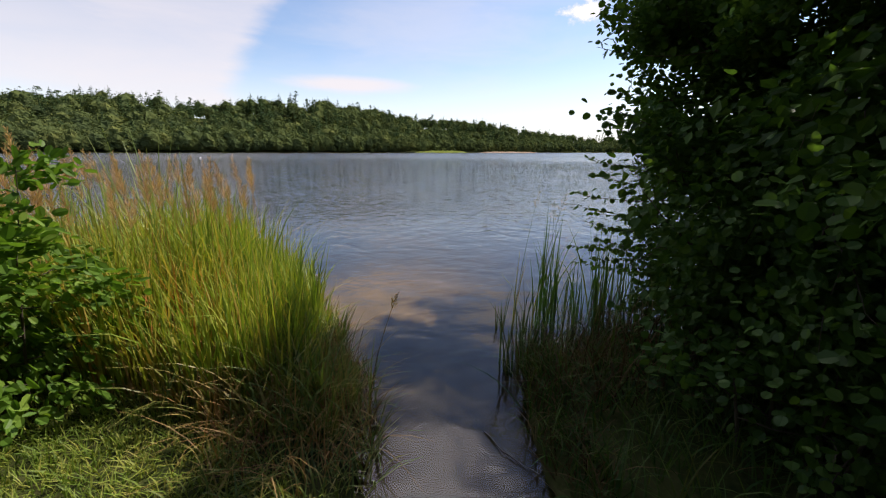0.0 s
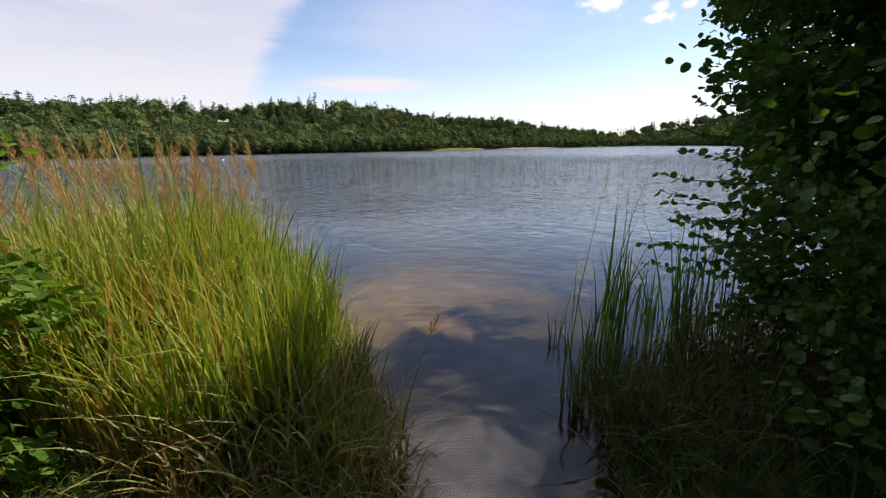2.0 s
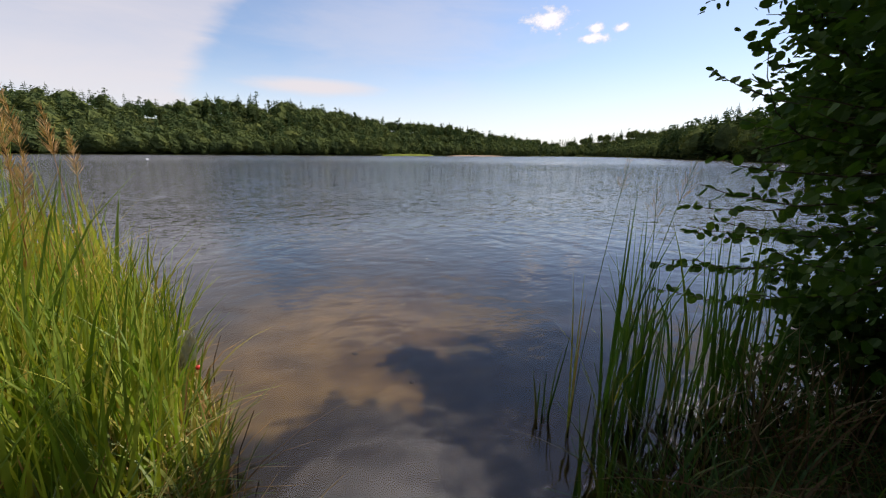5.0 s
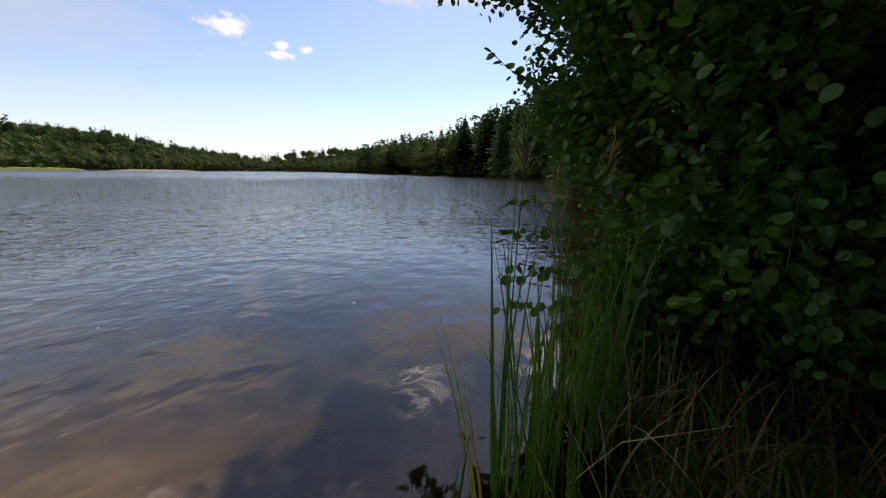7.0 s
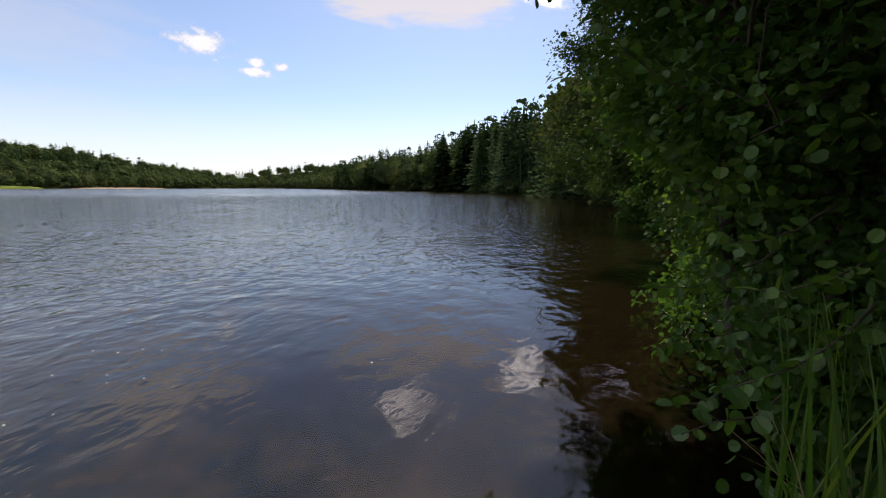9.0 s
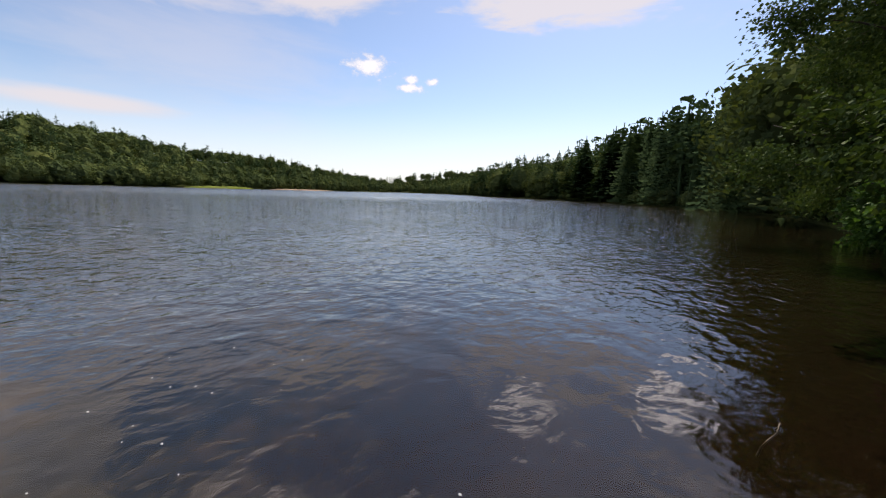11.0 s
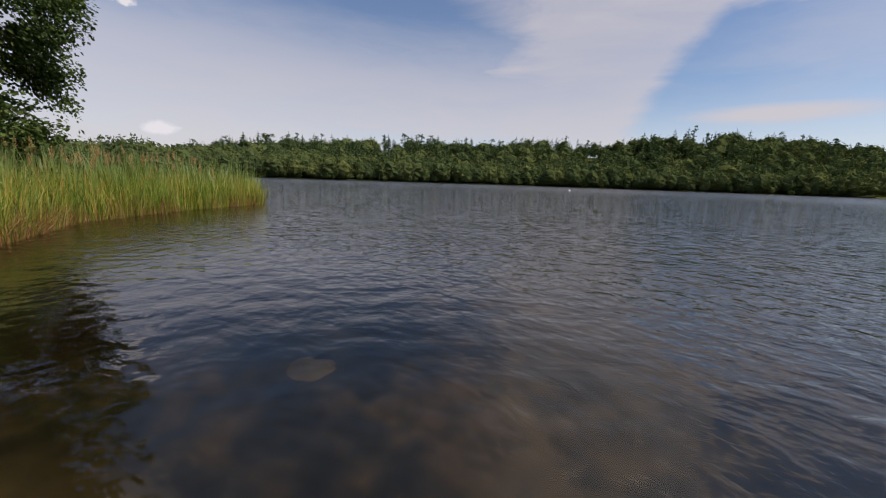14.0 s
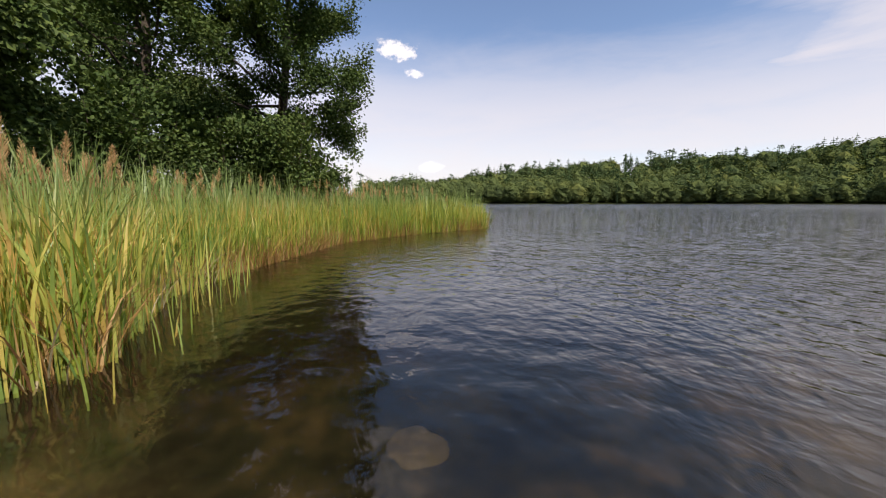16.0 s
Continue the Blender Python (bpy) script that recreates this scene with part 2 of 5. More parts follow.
# straw with the bush's shade put into its colour
M_STRAW_SHADED = leafy("straw_shaded", [(0.1, (0.04, 0.024, 0.012)), (0.5, (0.1, 0.065, 0.028)), (1.0, (0.2, 0.14, 0.065))], 0.25, 0.6, 2.5, 0.01)
M_STRAW = leafy("dry_straw", [(0.1, (0.15, 0.075, 0.03)), (0.5, (0.34, 0.19, 0.065)), (1.0, (0.5, 0.36, 0.17))], 0.3, 0.6, 2.5, 0.02)
M_PLUME = leafy("seed_plume", [(0.1, (0.34, 0.19, 0.09)), (0.5, (0.5, 0.32, 0.16)), (1.0, (0.64, 0.46, 0.26))], 0.3, 0.7, 2.0, 0.0)
M_LAWN = leafy("lawn_blade", [(0.1, (0.09, 0.16, 0.024)), (0.5, (0.19, 0.27, 0.04)), (0.8, (0.33, 0.32, 0.07)), (1.0, (0.46, 0.36, 0.13))], 0.35, 0.5, 1.5, 0.02)
M_BARK = solid("alder_bark", [(0.2, (0.03, 0.024, 0.018)), (0.5, (0.07, 0.055, 0.04)), (0.8, (0.13, 0.11, 0.085))], 14.0, 0.9, 0.6, 0.01, (1, 1, 0.25))
M_TWIG = solid("grey_twig", [(0.2, (0.06, 0.045, 0.03)), (0.8, (0.16, 0.13, 0.09))], 20.0, 0.85, 0.3, 0.003)
M_STONE = solid("lake_stone", [(0.2, (0.013, 0.009, 0.001)), (0.5, (0.028, 0.02, 0.002)), (0.8, (0.046, 0.034, 0.004))], 12.0, 0.8, 0.4, 0.008)


def make_water():
    m, g, out = material("lake_water")
    p = place(g)
    d = m.node_tree.nodes.new("ShaderNodeVectorMath")
    d.operation = "DISTANCE"
    g.link(p, d.inputs[0])
    d.inputs[1].default_value = (0.6, 1.5, 0)
    far = d.outputs["Value"]
    calm = g.noise(p, 0.13, 2.0)
    long = g.noise(g.scaled(p, 1.0, 1.15, 1.0, -25.0), 2.3, 2.0, 0.5, 0.4)
    short = g.noise(g.scaled(p, 1.0, 1.15, 1.0, 12.0), 5.6, 2.0, 0.5, 0.3)
    wide = g.noise(g.scaled(p, 0.9, 1.1, 1.0, -10.0), 0.5, 2.0)
    # the bay by the bank lies calm, the open lake is ruffled
    open_water = g.step(far, 3.5, 11.0)
    lift = g.math("ADD", g.math("MULTIPLY", long, 0.75), g.math("MULTIPLY", wide, 0.8))
    lift = g.math("ADD", lift, g.math("MULTIPLY", short, g.math("ADD", 0.12, g.math("MULTIPLY", open_water, 0.62))))
    fine = g.noise(g.scaled(p, 0.6, 1.3, 1.0, -8.0), 10.0, 2.0)
    lift = g.math("ADD", lift, g.math("MULTIPLY", fine, g.math("MULTIPLY", g.step(far, 0.8, 3.0), 0.11)))
    grow = g.math("ADD", 0.28, g.math("ADD", g.math("MULTIPLY", open_water, 0.36), g.math("MULTIPLY", g.step(far, 15.0, 60.0), 0.5)))
    grow = g.math("MULTIPLY", grow, g.math("ADD", 0.5, calm))
    lift = g.math("MULTIPLY", lift, grow)
    # slow rings that run out from the bathing place
    e = m.node_tree.nodes.new("ShaderNodeVectorMath")
    e.operation = "DISTANCE"
    g.link(p, e.inputs[0])
    e.inputs[1].default_value = (2.6, 6.2, 0)
    from_place = e.outputs["Value"]
    swirl = g.math("MULTIPLY", g.noise(p, 0.8, 2.0), 3.5)
    ring = g.math("SINE", g.math("ADD", g.math("MULTIPLY", from_place, 12.0), swirl))
    fade = g.math("MULTIPLY", g.step(from_place, 1.2, 2.2), g.math("SUBTRACT", 1.0, g.step(from_place, 3.0, 6.5)))
    lift = g.math("ADD", lift, g.math("MULTIPLY", g.math("MULTIPLY", ring, fade), 0.02))
    smooth = bumped(g, lift, 1.0, WAVE)
    # choppy wind ripples: facets that lean every way, weaker in the lee of the wooded bank
    xyz = m.node_tree.nodes.new("ShaderNodeSeparateXYZ")
    g.link(p, xyz.inputs[0])
    lee = g.step(g.math("ADD", g.math("SUBTRACT", xyz.outputs[1], g.math("MULTIPLY", xyz.outputs[0], 0.9)), 45.0), 5.0, 40.0)
    chop = m.node_tree.nodes.new("ShaderNodeTexNoise")
    g.link(g.scaled(p, 1.0, 1.2, 1.0, -15.0), chop.inputs["Vector"])
    chop.inputs["Scale"].default_value, chop.inputs["Detail"].default_value, chop.inputs["Roughness"].default_value = 4.2, 2.0, 0.55
    off = m.node_tree.nodes.new("ShaderNodeVectorMath")
    off.operation = "SUBTRACT"
    g.link(chop.outputs["Color"], off.inputs[0])
    off.inputs[1].default_value = (0.5, 0.5, 0.5)
    flat = m.node_tree.nodes.new("ShaderNodeVectorMath")
    flat.operation = "MULTIPLY"
    g.link(off.outputs[0], flat.inputs[0])
    flat.inputs[1].default_value = (1.0, 1.0, 0.0)
    sized = m.node_tree.nodes.new("ShaderNodeVectorMath")
    sized.operation = "SCALE"
    g.link(flat.outputs[0], sized.inputs[0])
    wind = g.math("MULTIPLY", g.step(far, 4.0, 18.0), 0.46)
    wind = g.math("MULTIPLY", wind, g.math("MULTIPLY", g.math("ADD", 0.45, g.math("MULTIPLY", lee, 0.55)), g.math("ADD", 0.5, calm)))
    g.link(wind, sized.inputs["Scale"])
    leaning = m.node_tree.nodes.new("ShaderNodeVectorMath")
    leaning.operation = "ADD"
    g.link(smooth, leaning.inputs[0])
    g.link(sized.outputs[0], leaning.inputs[1])
    unit = m.node_tree.nodes.new("ShaderNodeVectorMath")
    unit.operation = "NORMALIZE"
    g.link(leaning.outputs[0], unit.inputs[0])
    normal = unit.outputs[0]
    bsdf = g.node("ShaderNodeBsdfPrincipled", Roughness=0.015, IOR=1.52)
    bsdf.inputs["Base Color"].default_value = (0.5, 0.43, 0.31, 1)
    bsdf.inputs["Transmission Weight"].default_value = 1.0
    g.link(normal, bsdf.inputs["Normal"])
    g.link(g.math("ADD", 0.012, g.math("MULTIPLY", g.step(far, 20.0, 120.0), g.math("ADD", 0.1, g.math("MULTIPLY", lee, 0.12)))), bsdf.inputs["Roughness"])
    g.link(bsdf.outputs[0], out.inputs[0])
    return m


WAVE = 0.062
M_WATER = make_water()


def make_ground():
    """Turf and leaf litter on land, sand in the shallows, a darkened bed further out."""
    m, g, out = material("shore_ground")
    p = place(g)
    xyz = m.node_tree.nodes.new("ShaderNodeSeparateXYZ")
    g.link(p, xyz.inputs[0])
    fine, mid, broad = g.noise(p, 30.0, 5.0), g.noise(p, 4.0, 4.0), g.noise(p, 0.7, 4.0)
    ripples = g.noise(g.scaled(p, 1.0, 2.2, 1.0, 30.0), 2.2, 4.0)
    turf = g.ramp(g.math("ADD", g.math("MULTIPLY", fine, 0.5), g.math("MULTIPLY", mid, 0.5)), [(0.3, (0.022, 0.03, 0.01)), (0.5, (0.045, 0.056, 0.018)), (0.7, (0.085, 0.075, 0.034))])
    sand = g.ramp(g.math("ADD", g.math("MULTIPLY", ripples, 0.5), g.math("MULTIPLY", mid, 0.5)), [(0.3, (0.042, 0.03, 0.013)), (0.5, (0.08, 0.057, 0.025)), (0.7, (0.13, 0.095, 0.044))])
    # bottom mud, its colour darkened for the light that deep water takes up
    dim_silt = g.ramp(g.math("ADD", g.math("MULTIPLY", mid, 0.5), g.math("MULTIPLY", broad, 0.5)), [(0.36, (0.006, 0.006, 0.004)), (0.48, (0.015, 0.014, 0.008)), (0.6, (0.038, 0.029, 0.014)), (0.72, (0.058, 0.044, 0.021))])
    # the sandy way in lies along a line into the lake, darkened bed on both sides
    side = g.math("ABSOLUTE", g.math("SUBTRACT", xyz.outputs[0], g.math("ADD", 0.25, g.math("MULTIPLY", xyz.outputs[1], 0.1))))
    reach = g.math("ABSOLUTE", g.math("SUBTRACT", xyz.outputs[1], 3.6))
    away = g.math("SQRT", g.math("ADD", g.math("POWER", g.math("DIVIDE", side, 1.35), 2.0), g.math("POWER", g.math("DIVIDE", reach, 2.3), 2.0)))
    away = g.math("ADD", away, g.math("MULTIPLY", g.math("SUBTRACT", broad, 0.5), 0.9))
    deep = g.math("SUBTRACT", 1.0, g.step(away, 0.55, 1.35))
    bed = g.mix(deep, dim_silt, sand)
    # the bank bushes' shade, painted on the bed as near black
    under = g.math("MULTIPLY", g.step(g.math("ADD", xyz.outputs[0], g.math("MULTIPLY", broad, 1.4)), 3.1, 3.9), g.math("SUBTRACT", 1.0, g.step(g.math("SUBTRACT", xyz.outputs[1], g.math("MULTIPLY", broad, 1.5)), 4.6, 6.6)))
    # the bed is darker beside the reeds too
    by_reeds = g.step(g.math("SUBTRACT", g.math("MULTIPLY", broad, 2.0), g.math("ADD", xyz.outputs[0], g.math("MULTIPLY", g.math("SUBTRACT", xyz.outputs[1], 5.0), 0.0))), 1.2, 2.4)
    by_reeds = g.math("MULTIPLY", by_reeds, g.step(xyz.outputs[1], 4.2, 5.2))
    under = g.math("MAXIMUM", under, g.math("MULTIPLY", by_reeds, 0.85))
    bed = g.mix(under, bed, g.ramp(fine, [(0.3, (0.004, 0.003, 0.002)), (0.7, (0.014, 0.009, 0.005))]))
    wet = g.step(g.math("ADD", xyz.outputs[2], g.math("MULTIPLY", g.math("SUBTRACT", mid, 0.5), 0.1)), -0.06, 0.05)
    bsdf = g.node("ShaderNodeBsdfPrincipled", Roughness=0.9)
    bsdf.inputs["Specular IOR Level"].default_value = 0.0
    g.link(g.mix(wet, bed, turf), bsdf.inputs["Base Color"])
    g.link(bsdf.outputs[0], out.inputs[0])
    return m


M_GROUND = make_ground()


# ---------------------------------------------------------------- mesh helpers
def mesh_of(name, verts, faces, mat, smooth=False):
    """A mesh from an array of points and one or two arrays of faces (quads, triangles)."""
    verts = np.asarray(verts, np.float32).reshape(-1, 3)
    groups = [np.asarray(f, np.int32) for f in (faces if isinstance(faces, (list, tuple)) else [faces]) if len(f)]
    me = bpy.data.meshes.new(name)
    me.vertices.add(len(verts))
    me.vertices.foreach_set("co", verts.ravel())
    loops = np.concatenate([f.ravel() for f in groups])
    sizes = np.concatenate([np.full(len(f), f.shape[1], np.int32) for f in groups])
    me.loops.add(len(loops))
    me.loops.foreach_set("vertex_index", loops)
    me.polygons.add(len(sizes))
    me.polygons.foreach_set("loop_start", np.concatenate([[0], np.cumsum(sizes)[:-1]]).astype(np.int32))
    me.polygons.foreach_set("loop_total", sizes)
    me.polygons.foreach_set("use_smooth", np.full(len(sizes), smooth))
    me.materials.append(mat)
    me.update(calc_edges=True)
    return me


def part(name, me, parent, label=""):
    ob = new(name, me)
    ob.parent = parent
    if label:
        tagged(ob, label)
    return ob


def joined_arrays(pieces):
    """Points and faces of several pieces as one."""
    vs, fs, n = [], [], 0
    for v, f in pieces:
        vs.append(v)
        fs.append(np.asarray(f) + n)
        n += len(v)
    return np.concatenate(vs), np.concatenate(fs)


def tube(points, radii, sides=6):
    points, radii = np.asarray(points, float), np.asarray(radii, float)
    way = np.gradient(points, axis=0)
    way /= np.linalg.norm(way, axis=1, keepdims=True) + 1e-9
    ref = np.where(np.abs(way[:, 2:3]) > 0.9, [[1.0, 0, 0]], [[0, 0, 1.0]])
    u = np.cross(way, ref)
    u /= np.linalg.norm(u, axis=1, keepdims=True) + 1e-9
    v = np.cross(way, u)
    a = np.linspace(0, 2 * np.pi, sides, endpoint=False)
    ring = points[:, None] + radii[:, None, None] * (np.cos(a)[None, :, None] * u[:, None] + np.sin(a)[None, :, None] * v[:, None])
    n = len(points)
    i, j = np.meshgrid(np.arange(n - 1), np.arange(sides), indexing="ij")
    a0, b0 = i * sides + j, i * sides + (j + 1) % sides
    faces = np.stack([a0, b0, b0 + sides, a0 + sides], -1).reshape(-1, 4)
    return ring.reshape(-1, 3), faces


LEAF = np.array([(0, 0, 0), (0.3, 0.12, 0.05), (0.45, 0.47, 0.09), (0.32, 0.83, 0.06), (0, 0.97, -0.02), (-0.32, 0.83, 0.06), (-0.45, 0.47, 0.09), (-0.3, 0.12, 0.05)])
LEAF_QUADS = np.array([(0, 1, 2, 3), (0, 3, 4, 5), (0, 5, 6, 7)])
OVAL = LEAF * np.array([0.66, 1.0, 1.0])
SLIM = np.array([(0, 0, 0), (-0.4, 0.5, 0.07), (0, 1.0, -0.06), (0.4, 0.5, 0.07)])


def frames_of(rng, ways, droop=0.3, roll=1.0):
    """For each leaf its axes: along the way, across, and out of the blade."""
    y = ways + rng.normal(0, 0.65, ways.shape) + np.array([0, 0, -droop])
    y /= np.linalg.norm(y, axis=1, keepdims=True) + 1e-9
    up = np.array([0, 0, 1.0]) + rng.normal(0, 0.7 * roll, ways.shape)
    x = np.cross(y, up)
    x /= np.linalg.norm(x, axis=1, keepdims=True) + 1e-9
    return x, y, np.cross(x, y)


def leaf_arrays(rng, places, ways, size, spread=0.3, droop=0.3, roll=1.0, slim=False, oval=False):
    x, y, z = frames_of(rng, ways, droop, roll)
    s = size * (1 + rng.uniform(-spread, spread, len(places)))[:, None, None]
    shape = SLIM if slim else OVAL if oval else LEAF
    v = places[:, None] + s * (shape[None, :, 0:1] * x[:, None] + shape[None, :, 1:2] * y[:, None] + shape[None, :, 2:3] * z[:, None])
    k = np.arange(len(places))[:, None, None] * len(shape)
    if slim:
        return v.reshape(-1, 3), [(np.array([(0, 3, 2, 1)])[None] + k).reshape(-1, 4)]
    return v.reshape(-1, 3), [(LEAF_QUADS[None] + k).reshape(-1, 4)]


def blade_arrays(rng, base, height, width, lean, curl, segments=4, ways=None):
    """Grass blades: strips that rise from base, taper and bend over to one side."""
    n = len(base)
    a = rng.uniform(0, 2 * np.pi, n) if ways is None else ways
    side = np.stack([np.cos(a), np.sin(a), np.zeros(n)], 1)
    turn = a + rng.normal(np.pi / 2, 0.5, n)
    across = np.stack([np.cos(turn), np.sin(turn), np.zeros(n)], 1)
    t = np.linspace(0, 1, segments + 1)
    out = lean[:, None] * t + curl[:, None] * t ** 3
    rise = t - 0.32 * curl[:, None] * t ** 4 - 0.1 * np.abs(lean[:, None]) * t
    mid = base[:, None] + height[:, None, None] * (out[..., None] * side[:, None] + rise[..., None] * np.array([0, 0, 1.0]))
    w = width[:, None] * (0.75 + 0.5 * np.sin(np.pi * t * 0.8)) * (1 - t ** 2.2 * 0.97)
    v = np.stack([mid - across[:, None] * w[..., None] / 2, mid + across[:, None] * w[..., None] / 2], 2)
    i = np.arange(segments)
    quad = np.stack([2 * i, 2 * i + 1, 2 * i + 3, 2 * i + 2], 1)
    f = quad[None] + (np.arange(n) * 2 * (segments + 1))[:, None, None]
    return v.reshape(-1, 3), f.reshape(-1, 4), mid


# ---------------------------------------------------------------- ground and water
# the water's edge, as corners of the lake, near bank first
LAKE = np.array([
    (0.42, 1.2), (0.02, 1.7), (0.15, 2.5), (0.05, 3.2), (-0.35, 4.0), (-0.7, 4.6), (-2.4, 4.5), (-4.6, 4.7), (-9.5, 6.2), (-13.5, 11.5), (-16, 13.5), (-24, 12.0), (-40, 14),
    (-80, 30), (-135, 48), (-158, 80), (-146, 120), (-130, 165), (-95, 215), (-45, 248), (0, 262), (60, 290), (115, 320), (200, 350), (280, 390), (330, 425), (365, 450), (380, 435),
    (350, 370), (290, 275), (235, 200), (182, 138), (150, 90), (110, 50), (80, 22), (54, 7), (35, 3.5), (22, 2.2), (10, 1.8), (5, 2.2), (3.4, 2.6), (2.3, 2.75), (1.45, 2.5), (1.15, 1.9), (1.0, 1.35),
])


def shore_distance(x, y):
    """Distance to the water's edge: over 0 on land, under 0 in the lake."""
    p = np.stack([x, y], -1)
    best, inside = np.full(x.shape, 1e9), np.zeros(x.shape, bool)
    for a, b in zip(LAKE, np.roll(LAKE, -1, 0)):
        ab = b - a
        t = np.clip(((p - a) @ ab) / (ab @ ab), 0, 1)
        best = np.minimum(best, np.linalg.norm(p - a - t[..., None] * ab, axis=-1))
        crosses = ((a[1] > y) != (b[1] > y)) & (x < (b[0] - a[0]) * (y - a[1]) / (b[1] - a[1] + 1e-12) + a[0])
        inside ^= crosses
    return np.where(inside, -best, best)


# heading, height of the wooded crest over the lake
CREST = np.array([(-180, 6), (-110, 6), (-85, 2), (-76, 3), (-69, 5), (-60, 9), (-53, 16), (-47, 20), (-38, 21), (-30, 23), (-22, 27), (-14, 24), (-7, 30), (-1, 36), (5.5, 31), (12, 25), (18, 23), (22, 25), (30, 19), (36, 12), (39, 17), (47, 29), (51, 27), (56, 18), (60, 15), (70, 14), (85, 7), (110, 6), (180, 6)])


def wobble(x, y, scale, seed=0.0):
    return (np.sin(x / scale + seed + 1.7 * np.sin(y / scale * 0.7)) + np.sin(y / scale * 1.3 + 2.1 * seed + 1.3 * np.sin(x / scale * 0.6))) / 2


def ground_height(x, y):
    x, y = np.asarray(x, float), np.asarray(y, float)
    d = shore_distance(x, y)
    heading_deg = np.degrees(np.arctan2(x, y))
    crest = np.interp(heading_deg, CREST[:, 0], CREST[:, 1])
    r = np.hypot(x, y)
    s = np.clip(d / 130, 0, 1)
    hill = crest * (s * s * (3 - 2 * s)) * np.clip((r - 30) / 60, 0, 1)
    hill = hill + np.clip((d - 10) / 60, 0, 1) * 2.5 * wobble(x, y, 23.0)
    bank = 0.16 * (1 - np.exp(-np.maximum(d, 0) / 0.45)) + 0.02 * np.minimum(np.maximum(d, 0), 8) + 0.018 * wobble(x, y, 0.31)
    bed = -(0.03 + 0.13 * np.minimum(-d, 3) + 0.09 * np.clip(-d - 3, 0, 30)) + 0.02 * wobble(x, y, 0.55, 2.0)
    return np.where(d > 0, bank + np.maximum(hill, 0), bed)


def make_ground_sheet():
    rings = np.concatenate([[0.0], np.geomspace(0.12, 3500, 210)])
    turns = np.linspace(0, 2 * np.pi, 300, endpoint=False)
    r, a = np.meshgrid(rings[1:], turns, indexing="ij")
    x, y = 0.9 + r * np.sin(a), 3.0 + r * np.cos(a)
    z = ground_height(x, y)
    v = np.concatenate([np.array([[0.9, 3.0, float(ground_height(np.array(0.9), np.array(3.0)))]]), np.stack([x, y, z], -1).reshape(-1, 3)])
    n, m = r.shape
    i, j = np.meshgrid(np.arange(n - 1), np.arange(m), indexing="ij")
    p, q = 1 + i * m + j, 1 + i * m + (j + 1) % m
    quads = np.stack([p, p + m, q + m, q], -1).reshape(-1, 4)
    cap = np.stack([np.zeros(m, int), 1 + np.arange(m), 1 + (np.arange(m) + 1) % m], -1)
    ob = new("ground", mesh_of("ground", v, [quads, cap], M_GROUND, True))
    return tagged(ob, "grassy lake bank, sandy shallows and wooded hills", "ground", kind="structure")


make_ground_sheet()


def make_lake():
    r, a = np.meshgrid(np.geomspace(0.1, 950, 110), np.linspace(0, 2 * np.pi, 160, endpoint=False), indexing="ij")
    v = np.stack([1.2 + r * np.sin(a), 4.0 + r * np.cos(a), 0 * r], -1).reshape(-1, 3)
    v = np.concatenate([np.array([[1.2, 4.0, 0.0]]), v])
    n, m = r.shape
    i, j = np.meshgrid(np.arange(n - 1), np.arange(m), indexing="ij")
    p, q = 1 + i * m + j, 1 + i * m + (j + 1) % m
    cap = np.stack([np.zeros(m, int), 1 + (np.arange(m) + 1) % m, 1 + np.arange(m)], -1)
    ob = new("water", mesh_of("water", v, [np.stack([p, q, q + m, p + m], -1).reshape(-1, 4), cap], M_WATER))
    ob.visible_shadow = False
    return tagged(ob, "clear rippled lake water over a sandy bottom", "water", kind="structure")


make_lake()


# ---------------------------------------------------------------- woods on the far shores
def ball_points(rng, n):
    v = rng.normal(size=(n, 3))
    return v / np.linalg.norm(v, axis=1, keepdims=True)


def clump_cards(rng, centres, normals, size):
    """Small bent tufts, each of two leaning triangles-in-quads, facing outwards."""
    n = len(centres)
    nrm = normals + rng.normal(0, 0.2, (n, 3))
    nrm /= np.linalg.norm(nrm, axis=1, keepdims=True)
    u = np.cross(nrm, rng.normal(size=(n, 3)))
    u /= np.linalg.norm(u, axis=1, keepdims=True)
    w = np.cross(nrm, u)
    s = size * rng.uniform(0.6, 1.3, (n, 1))
    k = rng.uniform(0.5, 1.1, (n, 4, 1))
    corners = np.stack([centres + s * k[:, 0] * u, centres + s * k[:, 1] * w, centres - s * k[:, 2] * u, centres - s * k[:, 3] * w + 0.3 * s * nrm], 1)
    return corners.reshape(-1, 3), np.arange(4 * n).reshape(-1, 4)


